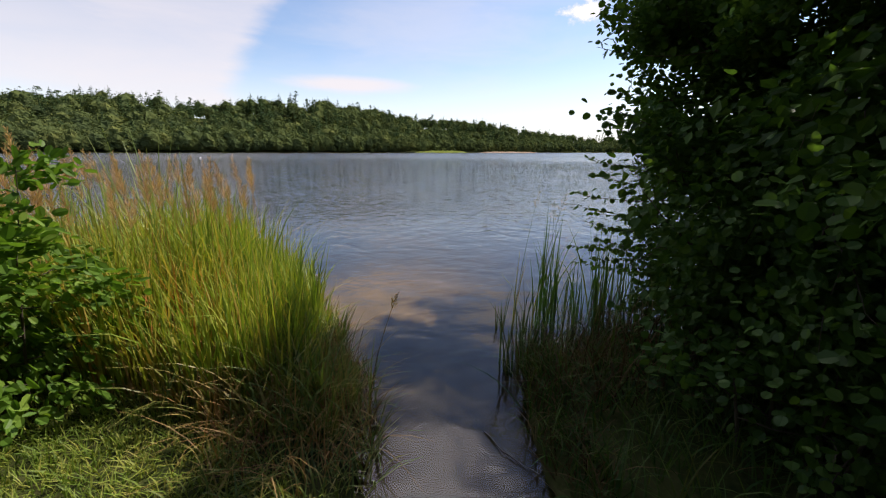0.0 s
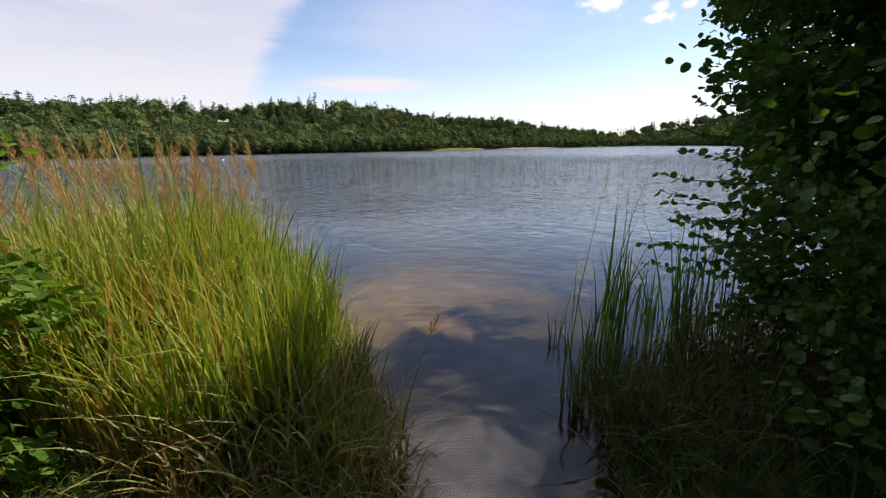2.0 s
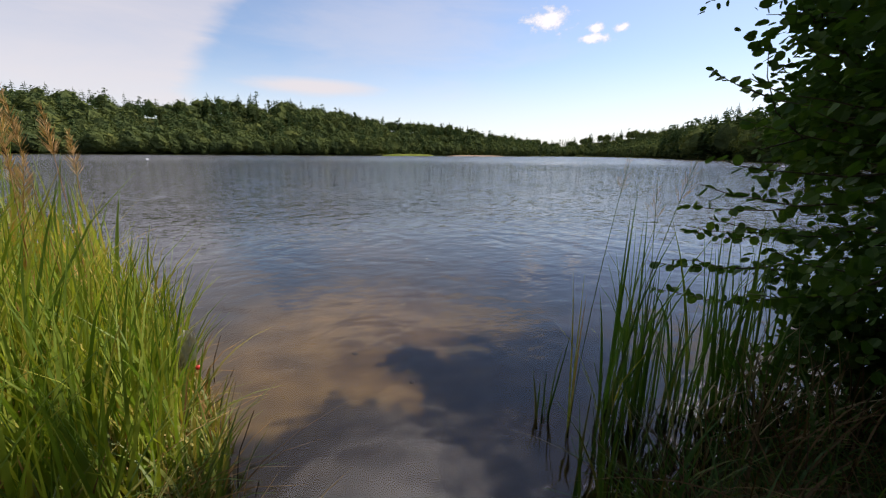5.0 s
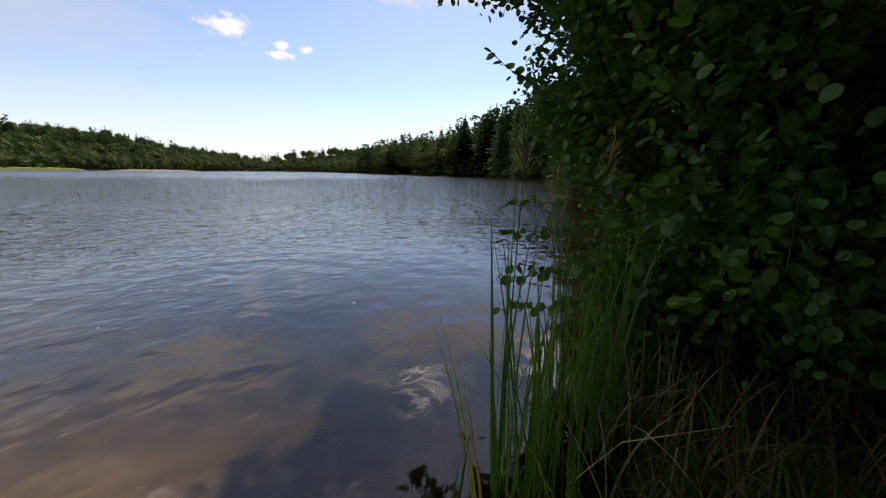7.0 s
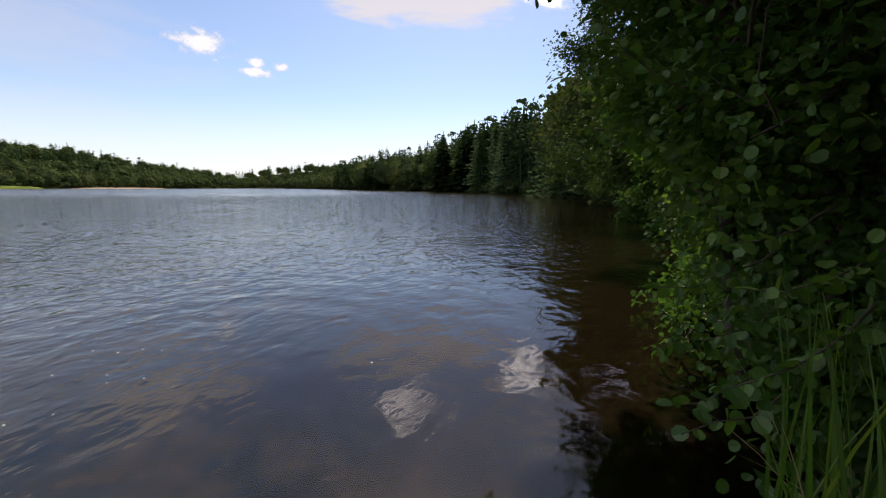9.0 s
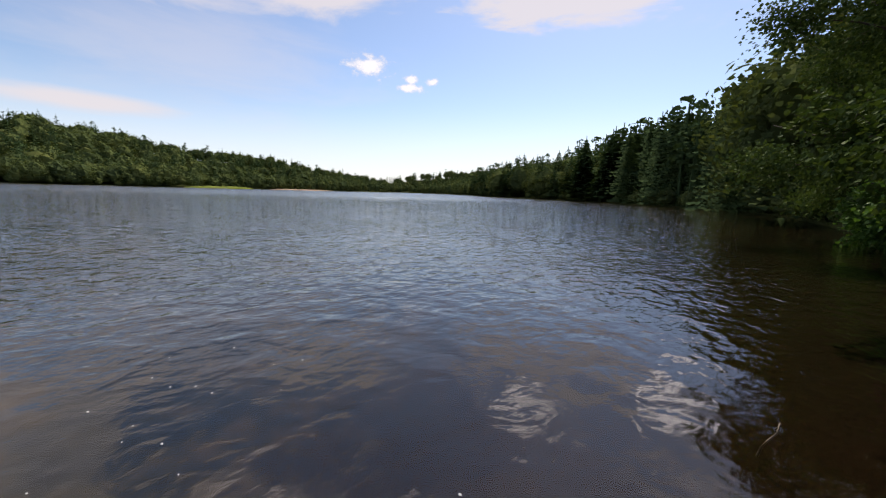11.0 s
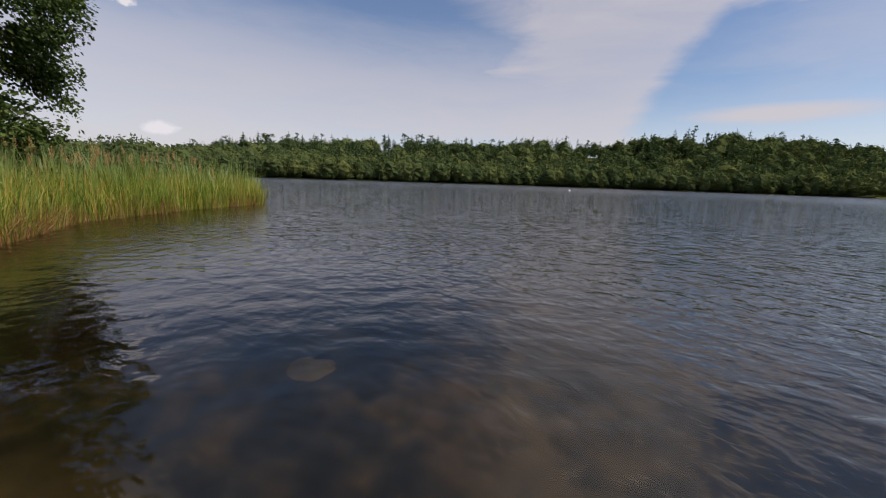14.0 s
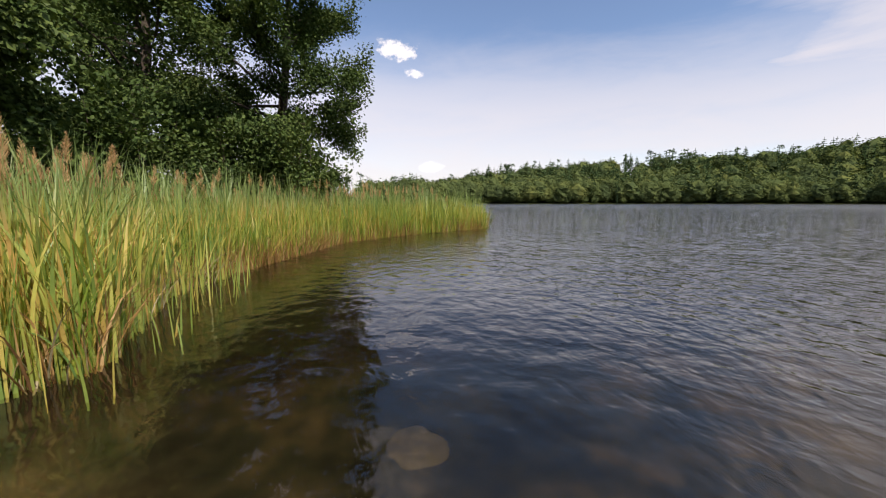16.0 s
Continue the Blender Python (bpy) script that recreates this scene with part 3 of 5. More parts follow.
def broadleaf_template(rng, tufts=150, size=0.05, boughs=9, rings=7, around=9):
    """A crown of unit height and about 0.6 width: a lumpy body round a few boughs, ragged with tufts."""
    lumps = []
    for i in range(boughs):
        a, h = i * 2.4 + rng.uniform(-0.5, 0.5), 0.2 + 0.6 * (i + rng.uniform(0, 1)) / boughs
        r = 0.2 * math.sin(math.pi * min(1, h * 0.9 + 0.12)) + 0.02
        lumps.append((r * math.cos(a), r * math.sin(a), h, rng.uniform(0.1, 0.17)))
    lumps.append((rng.uniform(-0.04, 0.04), rng.uniform(-0.04, 0.04), 0.86, 0.13))
    lumps.append((0, 0, 0.28, 0.2))
    lumps.append((0, 0, 0.55, 0.2))
    c, rad = np.array([l[:3] for l in lumps]), np.array([l[3] for l in lumps])
    middle = np.array([0, 0, 0.5])

    def reach(ways):
        """How far the union of the lumps goes along each way from the middle, and which lump it is."""
        o = middle - c
        b = ways @ o.T
        k = b * b - (np.sum(o * o, 1) - rad * rad)[None]
        far = np.where(k > 0, -b + np.sqrt(np.maximum(k, 0)), 0.0)
        return far.max(1), far.argmax(1)

    u, w = np.meshgrid(np.linspace(0.02, np.pi - 0.02, rings), np.linspace(0, 2 * np.pi, around, endpoint=False), indexing="ij")
    ways = np.stack([np.sin(u) * np.cos(w), np.sin(u) * np.sin(w), np.cos(u)], -1).reshape(-1, 3)
    body = middle + ways * (0.76 * np.maximum(reach(ways)[0], 0.08))[:, None]
    i, j = np.meshgrid(np.arange(rings - 1), np.arange(around), indexing="ij")
    f = np.stack([i * around + j, (i + 1) * around + j, (i + 1) * around + (j + 1) % around, i * around + (j + 1) % around], -1).reshape(-1, 4)
    n = ball_points(rng, tufts)
    far, which = reach(n)
    at = middle + n * np.maximum(far, 0.08)[:, None] * rng.uniform(0.8, 1.06, (tufts, 1))
    out = at - c[which]
    out /= np.linalg.norm(out, axis=1, keepdims=True) + 1e-9
    return joined_arrays([(body, f), clump_cards(rng, at, out, size)])


def spruce_template(rng, whorls=13):
    """A conifer of unit height: whorls of drooping boughs, thinning to the tip."""
    pieces = [tube([(0, 0, 0), (0, 0, 0.98)], [0.014, 0.004], 4)]
    for i in range(whorls):
        h = 0.1 + 0.86 * i / whorls
        reach = 0.23 * (1 - h) ** 0.8 + 0.012
        k = 9 if i < whorls * 0.7 else 6
        for j in range(k):
            a = rng.uniform(0, 2 * np.pi)
            d, s = np.array([math.cos(a), math.sin(a), 0]), np.array([-math.sin(a), math.cos(a), 0])
            l = reach * rng.uniform(0.7, 1.2)
            p = np.array([0, 0, h])
            v = np.array([p, p + d * l * 0.6 + s * l * 0.3 + np.array([0, 0, -0.01]), p + d * l + np.array([0, 0, -0.045 * rng.uniform(0.4, 1.3)]), p + d * l * 0.6 - s * l * 0.3 + np.array([0, 0, -0.015])])
            pieces.append((v, np.array([(0, 1, 2, 3)])))
    return joined_arrays(pieces)


def near_spruce_template(rng, whorls=22):
    """A conifer seen closer: each bough a row of small drooping sprays."""
    pieces = [tube([(0, 0, 0), (0, 0, 0.98)], [0.014, 0.004], 5)]
    sprays = []
    for i in range(whorls):
        h = 0.06 + 0.9 * i / whorls
        reach = 0.2 * (1 - h) ** 0.75 + 0.012
        for j in range(8):
            a = rng.uniform(0, 2 * np.pi)
            d, s = np.array([math.cos(a), math.sin(a), 0]), np.array([-math.sin(a), math.cos(a), 0])
            l = reach * rng.uniform(0.6, 1.2)
            for k in range(5):
                f = (k + rng.uniform(0.2, 0.9)) / 5
                side = rng.uniform(-1, 1) * 0.3 * l * (1.1 - f)
                p = np.array([0, 0, h + rng.normal(0, 0.006)]) + d * l * f + s * side + np.array([0, 0, -0.2 * l * f * f])
                w = 0.012 + 0.02 * rng.uniform(0, 1)
                sprays.append([p - s * w * 0.5, p + d * w - np.array([0, 0, w * 0.3]), p + s * w * 0.5 - np.array([0, 0, w * 0.9]), p - d * w * 0.4 - np.array([0, 0, w * 0.2])])
    v = np.array(sprays).reshape(-1, 3)
    pieces.append((v, np.arange(len(v)).reshape(-1, 4)))
    return joined_arrays(pieces)


def pine_template(rng):
    """A pine: bare stem and a ragged crown in the upper half."""
    pieces = [tube([(0, 0, 0), (0.01, 0, 0.5), (0, 0.01, 0.95)], [0.018, 0.012, 0.004], 4)]
    for i in range(20):
        a, h = rng.uniform(0, 2 * np.pi), rng.uniform(0.4, 0.98)
        r = rng.uniform(0.02, 0.17) * (1.12 - h) * 1.5
        n = ball_points(rng, 8)
        pieces.append(clump_cards(rng, np.array([r * math.cos(a), r * math.sin(a), h]) + n * np.array([0.05, 0.05, 0.026]), n, 0.026))
    return joined_arrays(pieces)


rng = np.random.default_rng(5)
BROAD = [broadleaf_template(rng, 250, 0.034, 11) for _ in range(8)]
SPRUCE = [spruce_template(rng) for _ in range(4)]
PINE = [pine_template(rng) for _ in range(4)]
BROAD_FINE = [broadleaf_template(rng, 420, 0.028, 12) for _ in range(5)]
BROAD_MID = [broadleaf_template(rng, 520, 0.025, 14) for _ in range(6)]
BROAD_NEAR = [broadleaf_template(rng, 1700, 0.018, 18) for _ in range(4)]
SPRUCE_FINE = [spruce_template(rng, 24) for _ in range(4)]
SPRUCE_NEAR = [near_spruce_template(rng) for _ in range(4)]


def planted(templates, rng, x, y, z, height, girth):
    pieces = []
    for k in range(len(x)):
        v, f = templates[int(rng.integers(len(templates)))]
        a = rng.uniform(0, 2 * np.pi)
        c, s = math.cos(a), math.sin(a)
        w = height[k] * girth[k]
        q = np.stack([(v[:, 0] * c - v[:, 1] * s) * w + x[k], (v[:, 0] * s + v[:, 1] * c) * w + y[k], v[:, 2] * height[k] + z[k]], -1)
        pieces.append((q, f))
    return joined_arrays(pieces)


def woods(name, label, az0, az1, near_d, far_d, count, tall, conifers, seed, near_r=110, fine=0, shore_conifers=0.25, far_r=800, pines=0.45):
    """Trees strewn over the land behind a stretch of shore, denser towards the water."""
    rng = np.random.default_rng(seed)
    xs, ys = [], []
    got = 0
    while got < count:
        a = np.radians(rng.uniform(az0, az1, 6000))
        r = rng.uniform(near_r, far_r, 6000)
        x, y = r * np.sin(a), r * np.cos(a)
        d = shore_distance(x, y)
        keep = (d > near_d) & (d < far_d) & (rng.uniform(0, 1, 6000) < 0.25 + 0.75 * np.exp(-d / 40))
        xs.append(x[keep])
        ys.append(y[keep])
        got += keep.sum()
    x, y = np.concatenate(xs)[:count], np.concatenate(ys)[:count]
    z = ground_height(x, y) - 0.3
    d = shore_distance(x, y)
    height = tall * rng.uniform(0.7, 1.15, count) * (0.75 + 0.25 * np.clip(d / 25, 0, 1))
    height *= np.interp(np.degrees(np.arctan2(x, y)), [-80, -64], [0.5, 1.0])
    stand = 0.5 + 0.5 * wobble(x, y, 28.0, 3.0)
    con = (rng.uniform(0, 1, count) < conifers * (0.3 + 1.4 * stand) * (shore_conifers + (1 - shore_conifers) * np.clip(d / 60, 0, 1)))
    pine = con & (rng.uniform(0, 1, count) < pines)
    spruce = con & ~pine
    for tag, mask, templates, mat, girth in (("broadleaf", ~con, {0: BROAD, 1: BROAD_FINE, 2: BROAD_NEAR, 3: BROAD_MID}[fine], M_WOODS, 1.3), ("spruce", spruce, SPRUCE_NEAR if fine == 2 else SPRUCE_FINE if fine else SPRUCE, M_SPRUCE, 1.15), ("pine", pine, PINE, M_SPRUCE, 1.25)):
        if mask.sum() == 0:
            continue
        hh = height[mask] * (1.15 if tag != "broadleaf" else 1.0)
        v, f = planted(templates, rng, x[mask], y[mask], z[mask], hh, girth * rng.uniform(0.8, 1.25, mask.sum()))
        ob = new(name + "_" + tag, mesh_of(name, v, f, mat))
        tagged(ob, label + ", " + tag + " trees", "woods", kind="stuff")


woods("hill_woods", "mixed summer forest on the hill across the lake", -80, 22, 1.5, 175, 1900, 14.5, 0.42, 11)
woods("left_shore_woods", "leafy forest edge across the water", -80, 10, 1.0, 18, 330, 13.5, 0.2, 16, 110, 3)
woods("far_end_woods", "forest at the far end of the lake", 22, 52, 1.5, 170, 900, 14.0, 0.5, 12)
woods("bank_woods", "dark forest along the bank", 50, 93, 0.5, 50, 320, 20.5, 0.95, 13, 115, 3, 0.85, 420, 0.3)
woods("near_bank_woods", "tall dark forest close along the bank", 60, 95, 0.5, 40, 150, 20.0, 0.95, 17, 38, 2, 0.9, 120, 0.25)
woods("shore_bushes", "low willow and alder scrub along the bank", 50, 99, 0.2, 5, 150, 4.5, 0.0, 14, 15, 1, 0.0, 300)
woods("hill_scrub", "low scrub along the far waterline", -80, 52, 0.2, 6, 300, 6.0, 0.0, 15)


# ---------------------------------------------------------------- trees near by
def limb_line(rng, start, way, length, steps=6, wander=0.18, rise=0.05):
    p, w, pts = np.array(start, float), np.array(way, float), []
    pts.append(p.copy())
    for i in range(steps):
        w = w + rng.normal(0, wander, 3) + np.array([0, 0, rise])
        w /= np.linalg.norm(w)
        p = p + w * length / steps
        pts.append(p.copy())
    return np.array(pts)


def alder(name, label, x, y, height, crown, leaves, leaf_size, seed, stems=1, low=0.15, trunk_radius=0.14, mat=None, cluster=0.32, group="", loose=0, z0=None, twigs=5, category="tree", clear=None, skirt=0.45, oval=False, slim=False):
    """A broadleaved tree: stems, limbs, twigs, and leaves in clumps round the twigs.
    crown: half widths in x and y; low: where the foliage starts, as a share of the height."""
    rng = np.random.default_rng(seed)
    z = float(ground_height(np.array(x), np.array(y))) - 0.05 if z0 is None else z0
    root = new(name)
    root.location = (x, y, z)
    wood, ends, ways = [], [], []
    for s in range(stems):
        a = rng.uniform(0, 2 * np.pi)
        off = np.array([math.cos(a), math.sin(a), 0]) * (0.0 if stems == 1 else rng.uniform(0.1, 0.35))
        tall = height * (1.0 if s == 0 else rng.uniform(0.7, 0.95))
        stem = limb_line(rng, off - np.array([0, 0, 0.1]), np.array([off[0] * 0.5, off[1] * 0.5, 1.0]), tall * 0.94, 9, 0.07, 0.08)
        wood.append(tube(stem, trunk_radius * (0.6 if stems > 1 else 1.0) * np.linspace(1.15, 0.12, len(stem)) * np.array([1.25] + [1] * 9), 8))
        boughs = int(16 + 10 * (height > 3) + 18 * (height > 11)) // (1 if stems == 1 else 2)
        for b in range(boughs):
            t = low + (0.97 - low) * (b + rng.uniform(0, 1)) / boughs
            k = t * (len(stem) - 1)
            i = min(int(k), len(stem) - 2)
            p = stem[i] + (stem[i + 1] - stem[i]) * (k - i)
            a = rng.uniform(0, 2 * np.pi)
            shape = math.sin(math.pi * min(1, 0.18 + 0.8 * (1 - (1 - t) ** 1.4))) ** 0.7 if t > 0.35 else skirt + (1 - skirt) * t / 0.35
            shape = max(0.25, min(1.0, shape))
            reach = np.hypot(crown[0] * math.cos(a), crown[1] * math.sin(a)) * shape * rng.uniform(0.7, 1.05)
            way = np.array([math.cos(a), math.sin(a), rng.uniform(-0.05, 0.55)])
            bough = limb_line(rng, p, way / np.linalg.norm(way), reach, 5, 0.16, 0.02)
            if clear:
                open_to = clear(bough[:, 0] + x, bough[:, 1] + y, bough[:, 2] + z)
                kept = len(bough) if open_to.all() else int(np.argmin(open_to))
                if kept < 3:
                    continue
                bough = bough[:kept]
            wood.append(tube(bough, trunk_radius * 0.3 * np.linspace(1, 0.15, len(bough)) * (0.5 + 0.5 * reach / max(crown)), 5))
            for q in range(twigs):
                f = rng.uniform(0.3, 1.0) * (len(bough) - 1)
                i = min(int(f), len(bough) - 2)
                s0 = bough[i] + (bough[i + 1] - bough[i]) * (f - i)
                w = (bough[i + 1] - bough[i])
                w = w / np.linalg.norm(w) + rng.normal(0, 0.6, 3)
                tw = limb_line(rng, s0, w / np.linalg.norm(w), reach * rng.uniform(0.2, 0.4), 3, 0.25, 0.0)
                if clear and not clear(tw[-1:, 0] + x, tw[-1:, 1] + y, tw[-1:, 2] + z)[0]:
                    continue
                wood.append(tube(tw, trunk_radius * 0.06 * np.linspace(1, 0.3, len(tw)), 3))
                ends.append(tw)
    v, f = joined_arrays(wood)
    part("trunk", mesh_of(name + "_wood", v, f, M_BARK, True), root, "grey-brown stem with forking limbs")
    # leaves sit in clumps along the twigs
    ends = np.array(ends)
    pick = rng.integers(0, len(ends), leaves)
    seg = rng.uniform(0.3, 3.0, leaves)
    i = np.minimum(seg.astype(int), 2)
    base = ends[pick, i] + (ends[pick, i + 1] - ends[pick, i]) * (seg - i)[:, None]
    places = base + rng.normal(0, cluster * 0.5, (leaves, 3)) * np.array([1, 1, 0.7])
    outward = places - np.array([0, 0, height * 0.45])
    outward /= np.linalg.norm(outward, axis=1, keepdims=True) + 1e-9
    ok = places[:, 2] > 0.12
    if clear:
        ok &= clear(places[:, 0] + x, places[:, 1] + y, places[:, 2] + z)
    places, outward = places[ok], outward[ok]
    if loose:
        picked = rng.choice(len(places), loose, replace=False)
        one = mesh_of(name + "_leaf", LEAF, LEAF_QUADS, M_LEAF)
        xx, yy, zz = frames_of(rng, outward[picked])
        for k, n in enumerate(picked):
            m = Matrix((xx[k], yy[k], zz[k])).transposed().to_4x4()
            leaf = part("leaf", one, root)
            leaf.matrix_basis = Matrix.Translation(places[n]) @ m @ Matrix.Scale(leaf_size * rng.uniform(0.8, 1.15), 4)
        stay = np.ones(len(places), bool)
        stay[picked] = False
        places, outward = places[stay], outward[stay]
    v, f = leaf_arrays(rng, places, outward, leaf_size, oval=oval, slim=slim)
    part("crown", mesh_of(name + "_leaves", v, f, mat or M_ALDER), root, "dense green foliage of rounded leaves")
    return tagged(root, label, category, group)


def bush_room(x, y, z):
    """Where the bush may grow: back from the water low down, further out over it higher up."""
    y = y + 0.16 * wobble(x, z, 0.13, 4.0) + 0.19 * wobble(x, z, 0.42, 7.0) + 0.02
    y = y + 0.32 * np.clip((z - 0.1) * 2, 0, 1) * np.clip((1.9 - z) * 1.6, 0, 1)
    low = np.minimum(3.35 + 0.4 * np.maximum(z - 0.4, 0), 3.1 + 0.19 * x)
    hollow = np.sin(6.5 * x + 2 * np.sin(4.6 * z)) + np.sin(6.1 * y + 1.7 * np.sin(5 * x)) + np.sin(7 * z + 1.5 * np.sin(4 * y))
    return (hollow > -2.55) & (y < low + np.clip((z - 2.9) * 1.3, 0, 2.0)) & (y < 1.8 + 0.56 * x + np.clip((z - 2.7) * 1.3, 0, 2.0)) & (y < 1.4 * x)


M_LEAF = leafy("single_leaf", [(0.1, (0.032, 0.078, 0.017)), (0.5, (0.07, 0.145, 0.028)), (1.0, (0.14, 0.235, 0.042))], 0.38, 0.4, 1.2, 0.025, by_object=True)

alder("alder_bush", "dense dark green alder bush leaning over the water", 4.25, 2.4, 4.75, (2.25, 3.2), 84000, 0.052, 21, stems=7, low=0.05, clear=bush_room, skirt=1.0, trunk_radius=0.09, cluster=0.22, twigs=9, loose=260, category="bush")
alder("alder_bush", "low leafy alder shoots hanging to the water", 3.5, 2.15, 2.1, (0.95, 0.85), 9500, 0.052, 36, stems=6, low=0.04, trunk_radius=0.03, cluster=0.24, category="bush", clear=bush_room, skirt=1.0)
alder("alder_tree", "tall leafy alder behind the bank bushes", 7.4, 0.9, 8.0, (2.8, 2.6), 34000, 0.085, 22, slim=True, stems=3, low=0.05, trunk_radius=0.14, cluster=0.5, group="bank alders")
alder("alder_tree", "old alder hanging over the water's edge", 20.0, 2.1, 17.0, (5.6, 6.0), 110000, 0.115, 23, low=0.06, slim=True, twigs=9, trunk_radius=0.22, cluster=0.7, group="bank alders", mat=M_TREE)
alder("alder_tree", "alder on the far side of the shaded bay", 33, 0.5, 14.0, (4.5, 4.5), 26000, 0.25, 24, slim=True, twigs=8, low=0.08, trunk_radius=0.22, cluster=1.0, group="bank alders", mat=M_TREE)
alder("shore_tree", "large dark green alder behind the reed bed", -13.0, 5.9, 12.5, (4.3, 4.5), 140000, 0.092, 25, low=0.05, slim=True, twigs=9, trunk_radius=0.2, cluster=0.42, group="trees behind the reeds", mat=M_TREE, skirt=0.85, clear=lambda x, y, z: y < 6.87 + np.clip(0.09 + 0.015 * z, 0, 0.165) * (1.95 - x))
alder("shore_tree", "spreading alder with dark shaded inside", -13.4, 1.4, 13.5, (4.6, 4.2), 90000, 0.1, 26, low=0.05, slim=True, twigs=9, trunk_radius=0.22, cluster=0.44, group="trees behind the reeds", mat=M_TREE)
alder("shore_tree", "leafy alder close behind the tall reeds", -8.8, -0.9, 12.0, (4.0, 3.8), 60000, 0.125, 27, low=0.05, slim=True, twigs=9, trunk_radius=0.2, cluster=0.42, group="trees behind the reeds", mat=M_TREE)
alder("shore_tree", "dark alder further back behind the reeds", -19.0, -2.0, 14.0, (5.0, 4.6), 30000, 0.2, 30, low=0.04, slim=True, twigs=8, trunk_radius=0.24, cluster=1.0, group="trees behind the reeds", mat=M_TREE)
alder("bank_shrub", "low dark green shrub on the shaded bank", 2.35, 1.0, 1.0, (0.6, 0.55), 1500, 0.05, 34, stems=6, low=0.05, trunk_radius=0.02, cluster=0.18, category="shrub", twigs=4)
# added beside the start so that less sky lights the bush's near side
alder("alder_tree", "alder on the bank, added to shade the bush's near side", 3.5, -0.3, 6.5, (2.1, 2.0), 34000, 0.095, 29, stems=3, low=0.04, trunk_radius=0.11, slim=True, cluster=0.42, group="bank alders")
alder("alder_tree", "alder leaning far out over the water", 8.6, 2.0, 7.6, (3.0, 3.6), 30000, 0.066, 44, stems=2, low=0.12, trunk_radius=0.13, cluster=0.24, twigs=9, group="bank alders", mat=M_TREE, clear=lambda x, y, z: (y < 4.2 + 0.5 * wobble(x, z, 0.35) + 0.4 * wobble(x, z, 0.9, 2.0) + np.clip((z - 3.2) * 0.8, 0, 2.2)) & (z > 0.25))
for x, y, seed in ((9.4, 1.2, 45), (12.6, 1.4, 46), (15.6, 1.6, 47), (18.6, 2.3, 55), (23.5, 2.2, 56)):
    alder("bank_bush", "dark alder scrub hanging over the bank", x, y, 3.0, (1.9, 1.3), 7000, 0.1, seed, stems=4, low=0.03, trunk_radius=0.04, cluster=0.35, category="bush", skirt=1.0, group="bank scrub")
for x, y, seed in ((-11.6, 4.6, 51), (-9.4, 2.6, 52), (-14.6, 5.2, 53), (-11.2, 6.4, 67)):
    alder("reed_bank_bush", "low dark scrub between the reeds and the trees", x, y, 4.2, (2.2, 1.6), 10000, 0.11, seed, stems=4, low=0.03, trunk_radius=0.05, cluster=0.4, category="bush", skirt=1.0, group="scrub behind the reeds", mat=M_TREE, slim=True)
# trees out of view, added to keep skylight off the bank bush
alder("shade_tree", "tall leafy alder out of view, keeping skylight off the bush", 3.0, -1.9, 9.5, (2.6, 2.2), 17000, 0.19, 69, stems=2, low=0.14, trunk_radius=0.14, slim=True, cluster=0.6, group="trees behind the path", mat=M_TREE)
alder("shade_tree", "leafy alder out of view, dimming the bank bush", 6.0, -1.0, 8.5, (2.4, 1.8), 15000, 0.19, 70, stems=2, low=0.1, trunk_radius=0.13, slim=True, cluster=0.6, group="trees behind the path", mat=M_TREE)
back = alder("back_shade_tree", "dense alder out of view, blocking skylight behind the path", 1.8, -4.4, 12.0, (3.6, 3.4), 9000, 0.42, 35, low=0.05, trunk_radius=0.2, cluster=0.9, group="trees behind the path", mat=M_TREE, slim=True)
for x, y, turn in ((-3.6, -4.9, 130), (5.6, -4.4, 220), (-7.8, -6.0, 300), (8.2, -2.6, 60), (3.6, -2.6, 170)):
    copy_thing(back, pose(x, y, 0.2, 0, 0, turn))
alder("shrub", "broad-leaved green shrub beside the tall grass", -2.17, 2.6, 1.95, (0.52, 0.5), 7000, 0.068, 28, oval=True, stems=9, low=0.16, trunk_radius=0.016, mat=M_SHRUB, cluster=0.15, category="shrub", twigs=5, skirt=0.8)


# ---------------------------------------------------------------- reeds and grass
def strewn(rng, count, corners):
    """Points inside a polygon on the plan."""
    c = np.array(corners, float)
    got = np.zeros((0, 2))
    while len(got) < count:
        p = rng.uniform(c.min(0), c.max(0), (count * 2, 2))
        inside = np.zeros(len(p), bool)
        for a, b in zip(c, np.roll(c, -1, 0)):
            inside ^= ((a[1] > p[:, 1]) != (b[1] > p[:, 1])) & (p[:, 0] < (b[0] - a[0]) * (p[:, 1] - a[1]) / (b[1] - a[1] + 1e-12) + a[0])
        got = np.concatenate([got, p[inside]])
    return got[:count]


def rim_distance(p, corners):
    """Distance from points to the outline of a polygon."""
    c, best = np.array(corners, float), np.full(len(p), 1e9)
    for a, b in zip(c, np.roll(c, -1, 0)):
        t = np.clip(((p - a) @ (b - a)) / ((b - a) @ (b - a)), 0, 1)
        best = np.minimum(best, np.linalg.norm(p - a - t[:, None] * (b - a), axis=1))
    return best


